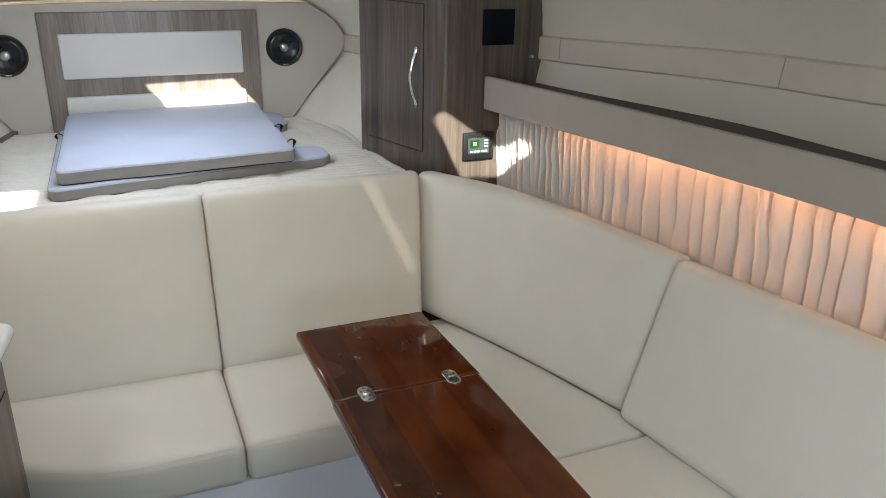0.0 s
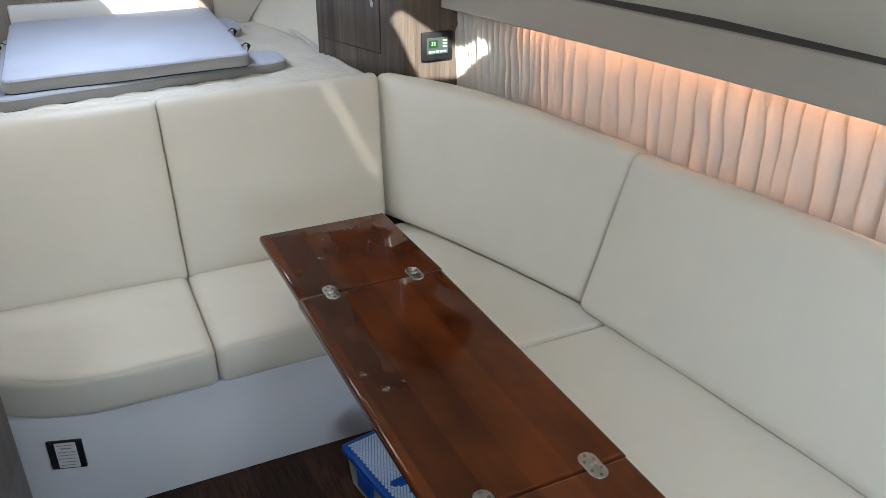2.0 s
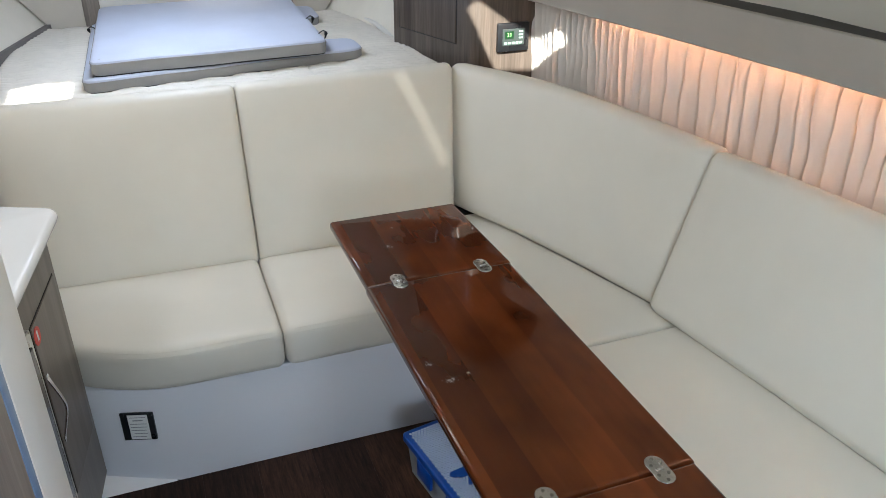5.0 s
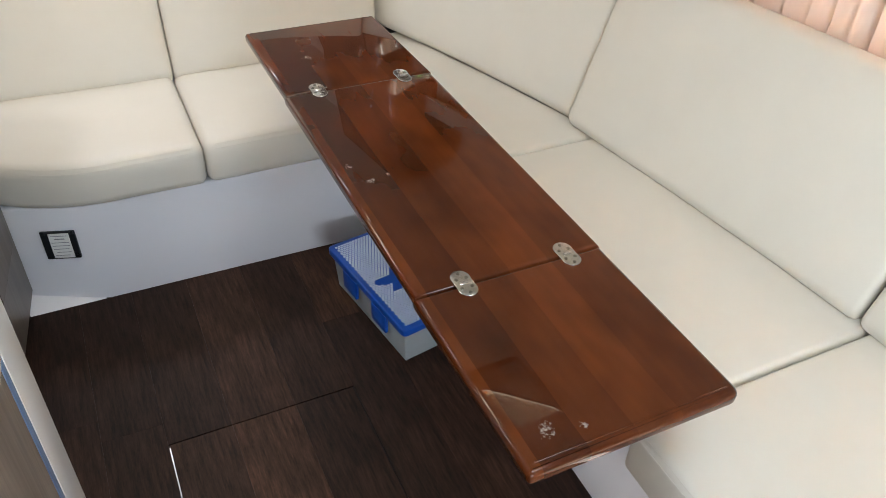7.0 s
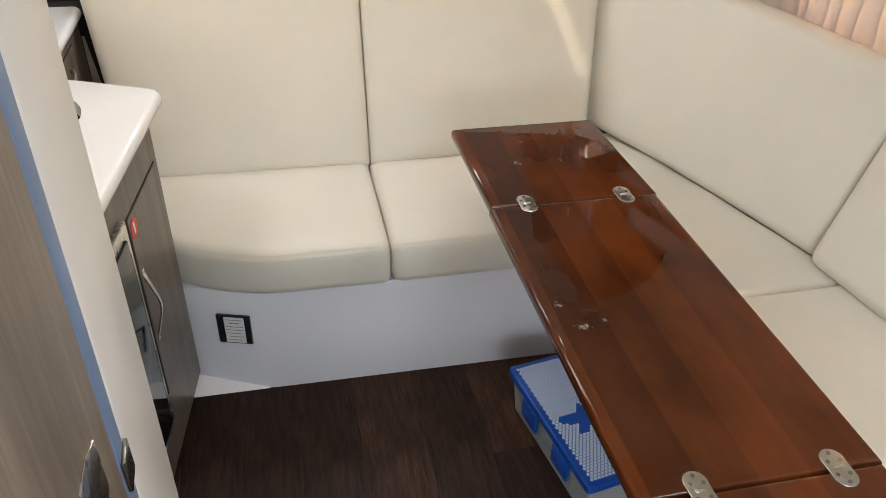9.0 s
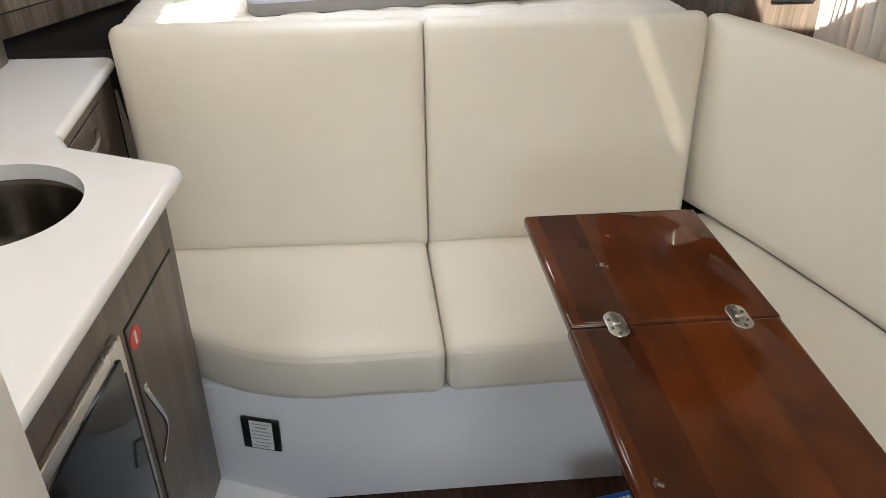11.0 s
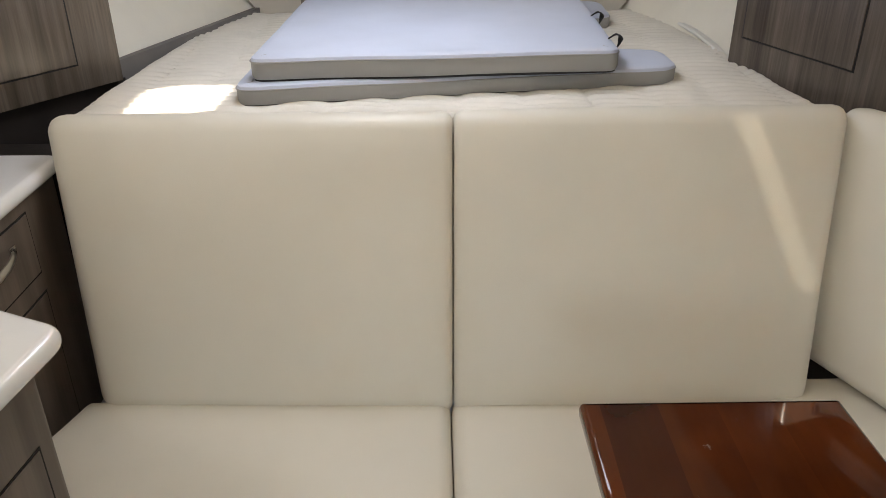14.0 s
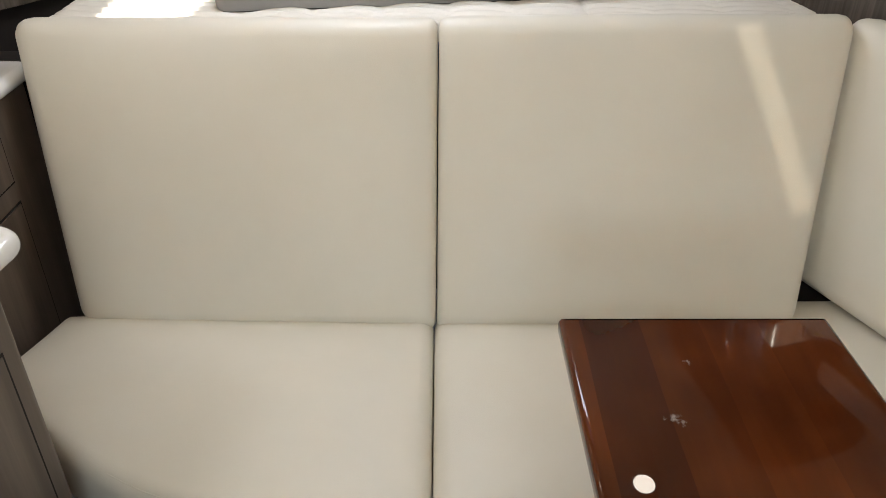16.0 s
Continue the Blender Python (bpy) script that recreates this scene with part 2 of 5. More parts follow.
STEEL = plain("brushed_steel", (0.60, 0.58, 0.55), 0.28, 1.0, vary=0.06, grain=200, depth=0.0002)
SINK_STEEL = plain("sink_steel", (0.17, 0.15, 0.13), 0.22, 1.0, vary=0.08, grain=120, depth=0.0002)
GAP = plain("dark_gap", (0.010, 0.008, 0.007), 0.8, vary=0.1, depth=0.0)
STITCH = plain("cream_thread", (0.70, 0.65, 0.56), 0.7, vary=0.05, depth=0.0)
BLUE = plain("blue_plastic", (0.004, 0.075, 0.42), 0.3, vary=0.08, depth=0.0)
BLUE_GASKET = plain("blue_film_strip", (0.16, 0.25, 0.42), 0.4, vary=0.08)
BLUE_BASE = plain("blue_base_board", (0.06, 0.10, 0.18), 0.6, vary=0.1)
CLEAR_BIN = plain("milky_plastic", (0.42, 0.46, 0.47), 0.35, vary=0.08, depth=0.0)
BIN_WHITE = plain("white_print", (0.66, 0.78, 0.90), 0.45, vary=0.05, depth=0.0)
RED = plain("red_sticker", (0.70, 0.05, 0.03), 0.4, vary=0.06, depth=0.0)
WHITE = plain("white_paint", (0.80, 0.79, 0.77), 0.4, vary=0.02, depth=0.0)
INK = plain("dark_ink", (0.30, 0.30, 0.31), 0.6, vary=0.05, depth=0.0)
FRAME_WHITE = plain("white_bulkhead_edge", (0.82, 0.80, 0.77), 0.35, vary=0.03, scale=4, grain=120, depth=0.0003)
LCD = glow("green_display", (0.006, 0.030, 0.010), 0.12)
LCD_INK = glow("display_digits", (0.30, 0.80, 0.22), 0.26)
SCREW = plain("screw_steel", (0.34, 0.33, 0.30), 0.25, 1.0, vary=0.08, depth=0.0)
KEYPAD = plain("grey_green_keypad", (0.045, 0.058, 0.055), 0.4, vary=0.05, depth=0.0)
SATIN = plain("satin_steel", (0.68, 0.665, 0.63), 0.20, 1.0, vary=0.05, grain=250, depth=0.0002)
SCREEN.node_tree.nodes["Principled BSDF"].inputs["Specular IOR Level"].default_value = 0.12
KEY = glow("lit_key", (0.22, 0.33, 0.27), 0.07)
LED = glow("warm_led", (1.0, 0.45, 0.21), 17.0)
SPOT = glow("downlight_lens", (1.0, 0.93, 0.82), 3.6)
SMOKED = plain("smoked_glass", (0.006, 0.006, 0.007), 0.09, vary=0.1, depth=0.0)
CLEAR_PANE = tinted("clear_acrylic", (0.95, 0.96, 0.96))
# pane whose tint sets how bright the backrest streak is
DIM_PANE = tinted("streak_dimming_pane", (0.175, 0.175, 0.17))
LEDGE = plain("dark_grey_carpet", (0.19, 0.175, 0.165), 0.9, vary=0.1)
SHADE = plain("white_hatch_shade", (0.75, 0.75, 0.73), 0.8, vary=0.03)

# ---- mesh helpers ----


def base(name, x, y, z, label, category, group="", kind=""):
    ob = new(name)
    ob.empty_display_size = 0.05
    ob.location = (x, y, z)
    return tagged(ob, label, category, group, kind)


def part(name, bm, mat, parent=None, label="", smooth=True):
    """One mesh object out of a bmesh in world places, under a thing or a part."""
    me = bpy.data.meshes.new(name)
    bmesh.ops.recalc_face_normals(bm, faces=bm.faces)
    for f in bm.faces:
        f.smooth = smooth
    bm.to_mesh(me)
    bm.free()
    me.materials.append(mat)
    ob = new(name, me)
    if parent is not None:
        ob.parent = parent
        inv = Matrix.Identity(4)
        p = parent
        while p is not None:
            if p.type == "EMPTY":
                inv = p.matrix_basis.inverted()
            p = p.parent
        if parent.type == "EMPTY":
            ob.matrix_parent_inverse = inv
    if smooth:
        me.set_sharp_from_angle(angle=radians(38))
    if label:
        ob["label"] = label
    return ob


def box_bm(lo, hi, bevel=0.0, seg=2, m=None):
    bm = bmesh.new()
    bmesh.ops.create_cube(bm, size=1)
    for v in bm.verts:
        v.co = Vector([(a + b) / 2 + c * (b - a) for a, b, c in zip(lo, hi, v.co)])
    if bevel:
        bmesh.ops.bevel(bm, geom=list(bm.edges), offset=bevel, segments=seg, affect="EDGES", profile=0.5)
    if m is not None:
        bm.transform(m)
    return bm


def plan_box(p, q, depth, z0, z1, bevel=0.0, out=0.0):
    """A box whose front runs in plan from p to q and that reaches depth metres behind it, to the left of p-q; out lifts the front forward."""
    p, q = Vector(p), Vector(q)
    u = (q - p).normalized()
    ln = (q - p).length
    ang = math.atan2(u.y, u.x)
    m = Matrix.Translation((p.x, p.y, 0)) @ Matrix.Rotation(ang, 4, "Z")
    return box_bm((0, -out, z0), (ln, depth, z1), bevel, 2, m)


def frame_plan(p, q):
    """Local frame on a vertical face from p to q: x along, y into it, z up."""
    p, q = Vector(p), Vector(q)
    u = (q - p).normalized()
    return Matrix.Translation((p.x, p.y, 0)) @ Matrix.Rotation(math.atan2(u.y, u.x), 4, "Z")


def tube_bm(points, r, seg=8, closed=False, flat=1.0):
    """A round bar along points."""
    bm = bmesh.new()
    pts = [Vector(p) for p in points]
    rings = []
    for i, p in enumerate(pts):
        a = pts[i - 1] if (i or closed) else p
        b = pts[(i + 1) % len(pts)] if (i < len(pts) - 1 or closed) else p
        d = (b - a).normalized()
        side = d.cross(Vector((0, 0, 1)))
        if side.length < 0.2:
            side = d.cross(Vector((0, 1, 0)))
        side.normalize()
        up = side.cross(d)
        rings.append([bm.verts.new(p + side * (r * math.cos(k * math.tau / seg)) + up * (r * flat * math.sin(k * math.tau / seg))) for k in range(seg)])
    pairs = list(zip(rings, rings[1:])) + ([(rings[-1], rings[0])] if closed else [])
    for a, b in pairs:
        for k in range(seg):
            bm.faces.new((a[k], a[(k + 1) % seg], b[(k + 1) % seg], b[k]))
    if not closed:
        bm.faces.new(rings[0])
        bm.faces.new(rings[-1])
    return bm


def disc_bm(c, r, h, axis="z", seg=32, bevel=0.0, m=None):
    bm = bmesh.new()
    bmesh.ops.create_cone(bm, cap_ends=True, segments=seg, radius1=r, radius2=r, depth=h)
    if bevel:
        bmesh.ops.bevel(bm, geom=[e for e in bm.edges if abs(e.verts[0].co.z - e.verts[1].co.z) < 1e-6], offset=bevel, segments=2, affect="EDGES", profile=0.5)
    if axis == "y":
        bm.transform(Matrix.Rotation(radians(90), 4, "X"))
    if axis == "x":
        bm.transform(Matrix.Rotation(radians(90), 4, "Y"))
    bm.transform(Matrix.Translation(c))
    if m is not None:
        bm.transform(m)
    return bm


def rounded(corners, seg=6):
    """Closed outline from (x, y, radius) corners."""
    out = []
    n = len(corners)
    for i, (x, y, r) in enumerate(corners):
        p = Vector((x, y))
        a = (Vector(corners[i - 1][:2]) - p)
        b = (Vector(corners[(i + 1) % n][:2]) - p)
        if r <= 0:
            out.append(p)
            continue
        half = a.angle(b) / 2
        t = min(r / math.tan(half), a.length * 0.49, b.length * 0.49)
        a.normalize(), b.normalize()
        s, e = p + a * t, p + b * t
        for k in range(seg + 1):
            f = k / seg
            out.append(s.lerp(p, f).lerp(p.lerp(e, f), f))
    return out


def inset(outline, d):
    n = len(outline)
    area = sum(outline[i - 1].cross(outline[i]) for i in range(n))
    sgn = 1 if area > 0 else -1
    res = []
    for i in range(n):
        a, b = outline[i] - outline[i - 1], outline[(i + 1) % n] - outline[i]
        na = Vector((-a.y, a.x)).normalized() if a.length > 1e-9 else Vector((0, 0))
        nb = Vector((-b.y, b.x)).normalized() if b.length > 1e-9 else Vector((0, 0))
        nn = (na + nb)
        nn = nn.normalized() if nn.length > 1e-6 else na
        c = max(0.4, nn.dot(nb))
        res.append(outline[i] + nn * (sgn * d / c))
    return res


def slab_bm(outline, z0, z1, r, seg=4, holes=(), bottom_r=None):
    """A plate with rounded edges; holes are closed outlines cut through it."""
    bm = bmesh.new()
    br = r if bottom_r is None else bottom_r
    prof = [(br * (1 - math.sin(k / seg * math.pi / 2)), z0 + br * (1 - math.cos(k / seg * math.pi / 2))) for k in range(seg + 1)] if br else [(0, z0)]
    prof += [(r * (1 - math.cos(k / seg * math.pi / 2)), z1 - r * (1 - math.sin(k / seg * math.pi / 2))) for k in range(seg + 1)] if r else [(0, z1)]
    rings = []
    for d, z in prof:
        rings.append([bm.verts.new((p.x, p.y, z)) for p in inset(outline, d)])
    n = len(outline)
    for a, b in zip(rings, rings[1:]):
        for k in range(n):
            bm.faces.new((a[k], a[(k + 1) % n], b[(k + 1) % n], b[k]))
    for ring, z in ((rings[0], z0), (rings[-1], z1)):
        if not holes:
            bm.faces.new(ring)
            continue
        edges = [bm.edges.get((ring[k], ring[(k + 1) % n])) for k in range(n)]
        for h in holes:
            vs = [bm.verts.new((p.x, p.y, z)) for p in h]
            edges += [bm.edges.new((vs[k], vs[(k + 1) % len(vs)])) for k in range(len(vs))]
        bmesh.ops.triangle_fill(bm, edges=edges, use_beauty=True)
    for h in holes:
        bm.verts.ensure_lookup_table()
        lo = [min(bm.verts, key=lambda v: (v.co - Vector((p.x, p.y, z0))).length) for p in h]
        hi = [min(bm.verts, key=lambda v: (v.co - Vector((p.x, p.y, z1))).length) for p in h]
        for k in range(len(h)):
            bm.faces.new((lo[k], lo[(k + 1) % len(h)], hi[(k + 1) % len(h)], hi[k]))
    return bm


def spline(points, n):
    """n places along a smooth line through points."""
    pts = [Vector(p) for p in points]
    pts = [pts[0] * 2 - pts[1]] + pts + [pts[-1] * 2 - pts[-2]]
    res = []
    m = len(pts) - 3
    for i in range(n):
        f = i / (n - 1) * m
        k = min(int(f), m - 1)
        t = f - k
        p0, p1, p2, p3 = pts[k:k + 4]
        res.append(0.5 * ((2 * p1) + (p2 - p0) * t + (2 * p0 - 5 * p1 + 4 * p2 - p3) * t * t + (3 * p1 - p0 - 3 * p2 + p3) * t ** 3))
    return res


def soft_bm(a_line, b_line, back, thick, r=0.03, belly=0.012, n=26, seed=0, ends_r=(0.015, 0.015)):
    """A stuffed cushion: its face spans from the line a to the line b, its body reaches thick metres along back."""
    A, B = spline(a_line, n), spline(b_line, n)
    back = Vector(back).normalized()
    total = sum((A[i + 1] - A[i]).length for i in range(n - 1))
    ra, rb = ends_r
    ends = [[(q * (1 - math.cos(k / 4 * math.pi / 2)), q * (1 - math.sin(k / 4 * math.pi / 2))) for k in range(5)] for q in (ra, rb)]

    def at(s):
        f = min(max(s / total, 0), 1) * (n - 1)
        k = min(int(f), n - 2)
        return A[k].lerp(A[k + 1], f - k), B[k].lerp(B[k + 1], f - k)
    stations = [(s, ins) for s, ins in ends[0]]
    mid = 22
    stations += [(ra + (total - ra - rb) * k / mid, 0.0) for k in range(1, mid)]
    stations += [(total - s, ins) for s, ins in reversed(ends[1])]
    bm = bmesh.new()
    rings = []
    for s, ins in stations:
        a, b = at(s)
        h = (b - a).length
        up = (b - a).normalized()
        nb = (back - up * back.dot(up)).normalized()
        pts = []
        steps = 12
        u0, u1, d0, d1 = ins, h - ins, ins, thick - ins
        rr = max(0.002, r - ins)
        for k in range(steps + 1):
            pts.append((u0 + rr + (u1 - u0 - 2 * rr) * k / steps, d0))
        for k in range(1, 5):
            t = k / 4 * math.pi / 2
            pts.append((u1 - rr + rr * math.sin(t), d0 + rr * (1 - math.cos(t))))
        for k in range(0, 5):
            t = k / 4 * math.pi / 2
            pts.append((u1 - rr + rr * math.cos(t), d1 - rr + rr * math.sin(t)))
        for k in range(0, 5):
            t = k / 4 * math.pi / 2
            pts.append((u0 + rr - rr * math.sin(t), d1 - rr + rr * math.cos(t)))
        for k in range(0, 4):
            t = k / 4 * math.pi / 2
            pts.append((u0 + rr - rr * math.cos(t), d0 + rr - rr * math.sin(t)))
        ring = []
        along = max(0.0, 1 - (2 * s / total - 1) ** 4)
        for u, d in pts:
            w = u / h
            lift = belly * along * max(0.0, 1 - (2 * w - 1) ** 4) * max(0.0, 1 - d / (thick * 0.6))
            c = a + up * u + nb * (d - lift)
            c += nb * (0.0032 * noise.noise(c * 5 + Vector((seed, 0, 0))))
            ring.append(bm.verts.new(c))
        rings.append(ring)
    k = len(rings[0])
    for p, q in zip(rings, rings[1:]):
        for i in range(k):
            bm.faces.new((p[i], p[(i + 1) % k], q[(i + 1) % k], q[i]))
    bm.faces.new(rings[0])
    bm.faces.new(rings[-1])
    return bm


def cushion(name, label, group, a_line, b_line, back, thick, r=0.03, belly=0.012, seed=0, seams=(), ends=(0.015, 0.015)):
    a, b = spline(a_line, 9), spline(b_line, 9)
    c = (a[4] + b[4]) / 2
    low = min(min(p.z for p in a), min(p.z for p in b)) - (thick if abs(Vector(back).normalized().z) > 0.7 else 0)
    ob = base(name, c.x, c.y, low, label, "cushion", group)
    body = part("cover", soft_bm(a_line, b_line, back, thick, r, belly, seed=seed, ends_r=ends), VINYL, ob)
    for line in seams:
        part("stitching", tube_bm(spline(line, 24), 0.0008, 5), STITCH, body, "raised double-stitched seam")
    return ob


def ring_bm(c, r_out, r_in, h, axis="y", seg=40):
    """A flat ring with a softened face."""
    bm = bmesh.new()
    prof = [(r_in, 0), (r_in, h * 0.8), (r_in + (r_out - r_in) * 0.3, h), (r_out - (r_out - r_in) * 0.3, h), (r_out, h * 0.5), (r_out, 0)]
    rings = []
    for i in range(seg):
        t = i / seg * math.tau
        rings.append([bm.verts.new((q * math.cos(t), -w, q * math.sin(t))) for q, w in prof])
    for i in range(seg):
        a, b = rings[i], rings[(i + 1) % seg]
        for k in range(len(prof)):
            bm.faces.new((a[k], a[(k + 1) % len(prof)], b[(k + 1) % len(prof)], b[k]))
    bm.transform(Matrix.Translation(c))
    return bm


# ---- hull, ceiling, walls ----
CX = 0.115
STATIONS = [3.62, 3.0, 2.42, 1.54, 0.8, -1.42]
PROFILES = [
    [(0.0, 0.30), (0.5, 0.48), (0.93, 0.585), (1.225, 0.845), (1.305, 0.845), (1.39, 0.77), (1.455, 0.67)],
    [(0.0, 0.50), (0.5, 0.68), (0.93, 0.76), (1.24, 1.02), (1.33, 1.03), (1.47, 0.97), (1.58, 0.80)],
    [(0.0, 0.70), (0.5, 0.95), (0.89, 1.13), (1.33, 1.237), (1.416, 1.237), (1.62, 1.20), (1.78, 1.02)],
    [(0.0, 0.90), (0.5, 1.16), (0.93, 1.36), (1.36, 1.48), (1.45, 1.49), (1.68, 1.43), (1.86, 1.20)],
    [(0.0, 0.95), (0.5, 1.20), (0.93, 1.42), (1.385, 1.53), (1.475, 1.54), (1.70, 1.47), (1.88, 1.22)],
    [(0.0, 0.95), (0.5, 1.20), (0.93, 1.42), (1.385, 1.53), (1.475, 1.54), (1.70, 1.47), (1.88, 1.22)],
]
CROWN = [1.475, 1.64, 1.88, 1.95, 1.97, 1.97]


def along_hull(y):
    """The half profile and the ceiling's crown at y."""
    y = min(max(y, STATIONS[-1]), STATIONS[0])
    for i in range(len(STATIONS) - 1):
        if STATIONS[i] >= y >= STATIONS[i + 1]:
            f = (STATIONS[i] - y) / (STATIONS[i] - STATIONS[i + 1])
            f = f * f * (3 - 2 * f) * 0.35 + f * 0.65
            prof = [(a[0] + (b[0] - a[0]) * f, a[1] + (b[1] - a[1]) * f) for a, b in zip(PROFILES[i], PROFILES[i + 1])]
            return prof, CROWN[i] + (CROWN[i + 1] - CROWN[i]) * f


def hull_points(y, side, out=0.0, ks=range(7)):
    prof, _ = along_hull(y)
    return [Vector((CX + side * (prof[k][1] + out), y, prof[k][0])) for k in ks]


def strip_bm(rows):
    bm = bmesh.new()
    vs = [[bm.verts.new(p) for p in row] for row in rows]
    for a, b in zip(vs, vs[1:]):
        for k in range(len(a) - 1):
            bm.faces.new((a[k], a[k + 1], b[k + 1], b[k]))
    return bm


def shell_bm(inner, outer):
    """A closed shell between two grids of points."""
    bm = bmesh.new()
    a = [[bm.verts.new(p) for p in row] for row in inner]
    b = [[bm.verts.new(p) for p in row] for row in outer]
    for g in (a, b):
        for r0, r1 in zip(g, g[1:]):
            for k in range(len(r0) - 1):
                bm.faces.new((r0[k], r0[k + 1], r1[k + 1], r1[k]))
    for r0, r1 in ((a[0], b[0]), (a[-1], b[-1])):
        for k in range(len(r0) - 1):
            bm.faces.new((r0[k], r0[k + 1], r1[k + 1], r1[k]))
    for i in range(len(a) - 1):
        for k in (0, -1):
            bm.faces.new((a[i][k], a[i + 1][k], b[i + 1][k], b[i][k]))
    return bm


YS = [3.62 - 5.04 * i / 60 for i in range(61)]
for side, nm, words in ((1, "wall_starboard", "curved beige vinyl liner of the hull side"), (-1, "wall_port", "curved cream liner of the hull side")):
    fine = lambda y, o: spline(hull_points(y, side, o), 31)
    aft, fore = YS[11:], YS[:12]
    w = part(nm, shell_bm([fine(y, 0) for y in aft], [fine(y, 0.06) for y in aft]), LINER)
    tagged(w, words, "wall", kind="structure")
    w = part(nm + "_berth", shell_bm([fine(y, 0) for y in fore], [fine(y, 0.06) for y in fore]), HULL_CREAM)
    tagged(w, "smooth cream panel of the hull side beside the berth", "wall", kind="structure")

# padded trim band along both hull sides, in lengths with small gaps
for side in (1, -1):
    for y0, y1 in ((3.60, 2.90), (2.897, 2.31), (2.3065, 1.525), (1.5215, 0.70), (0.697, -0.30), (-0.303, -1.40)):
        rows_in, rows_out = [], []
        for i in range(13):
            y = y0 + (y1 - y0) * i / 12
            e = hull_points(y, side, 0, (3, 4))
            inn = -side * 0.012
            rows_in.append([e[0] + Vector((inn * 0.2, 0, 0)), e[0] + Vector((inn, 0, 0.006)), e[1] + Vector((inn, 0, -0.006)), e[1] + Vector((inn * 0.2, 0, 0))])
            rows_out.append([p + Vector((side * 0.015, 0, 0)) for p in rows_in[-1]])
        tagged(part("trim", shell_bm(rows_in, rows_out), TRIM), "padded beige vinyl trim band on the hull side", "trim", "hull trim", "structure")

# ceiling, with openings cut through it for the added hatches
# unseen hatches, placed to throw the sun patches and soft overhead light
HATCHES = [
    ("light_hatch_1", -0.02, 2.61, 0.44, 0.50, CLEAR_PANE),
    ("light_hatch_2", -0.850, 1.36, 0.20, 0.28, CLEAR_PANE),
    ("light_hatch_3", 0.730, 1.26, 0.28, 0.40, CLEAR_PANE),
    # narrow slit added to cast the sun streak on the side backrest
    ("light_hatch_4", 0.240, 0.815, 0.070, 0.58, DIM_PANE),
    ("light_hatch_5", -0.06, 1.60, 0.40, 0.44, SHADE),
    ("light_hatch_6", 0.62, 0.10, 0.48, 0.82, SHADE),
]


def ceiling_z(x, y):
    prof, crown = along_hull(y)
    z6, w6 = prof[6]
    u = min(1.0, abs(x - CX) / w6)
    return crown - (crown - z6) * u ** 2.2


def ceiling_bm():
    us = sorted(set([-1.25 + 2.5 * i / 25 for i in range(26)]))
    xs_all = sorted(set([round(CX + u, 4) for u in us] + [round(h[1] + s * h[3] / 2, 4) for h in HATCHES for s in (-1, 1)]))
    ys_all = sorted(set([round(y, 4) for y in YS] + [round(h[2] + s * h[4] / 2, 4) for h in HATCHES for s in (-1, 1)]))
    bm = bmesh.new()
    cells = set()
    for i in range(len(xs_all) - 1):
        for j in range(len(ys_all) - 1):
            mx, my = (xs_all[i] + xs_all[i + 1]) / 2, (ys_all[j] + ys_all[j + 1]) / 2
            if not any(abs(mx - h[1]) < h[3] / 2 and abs(my - h[2]) < h[4] / 2 for h in HATCHES):
                cells.add((i, j))
    made = {}

    def vert(i, j, top):
        key = (i, j, top)
        if key not in made:
            x, y = xs_all[i], ys_all[j]
            half = along_hull(y)[0][6][1] + 0.03
            x = min(max(x, CX - half), CX + half)
            made[key] = bm.verts.new((x, y, ceiling_z(x, y) + 0.05 * top))
        return made[key]

    def quad(*keys):
        vs = []
        for q in (vert(*k) for k in keys):
            if not any((q.co - o.co).length < 1e-6 for o in vs):
                vs.append(q)
        if len(vs) > 2:
            try:
                bm.faces.new(vs)
            except ValueError:
                pass
    for i, j in cells:
        for top in (0, 1):
            quad((i, j, top), (i + 1, j, top), (i + 1, j + 1, top), (i, j + 1, top))
        for di, dj, p, q in ((-1, 0, (i, j), (i, j + 1)), (1, 0, (i + 1, j), (i + 1, j + 1)), (0, -1, (i, j), (i + 1, j)), (0, 1, (i, j + 1), (i + 1, j + 1))):
            if (i + di, j + dj) not in cells:
                quad((*p, 0), (*q, 0), (*q, 1), (*p, 1))
    return bm


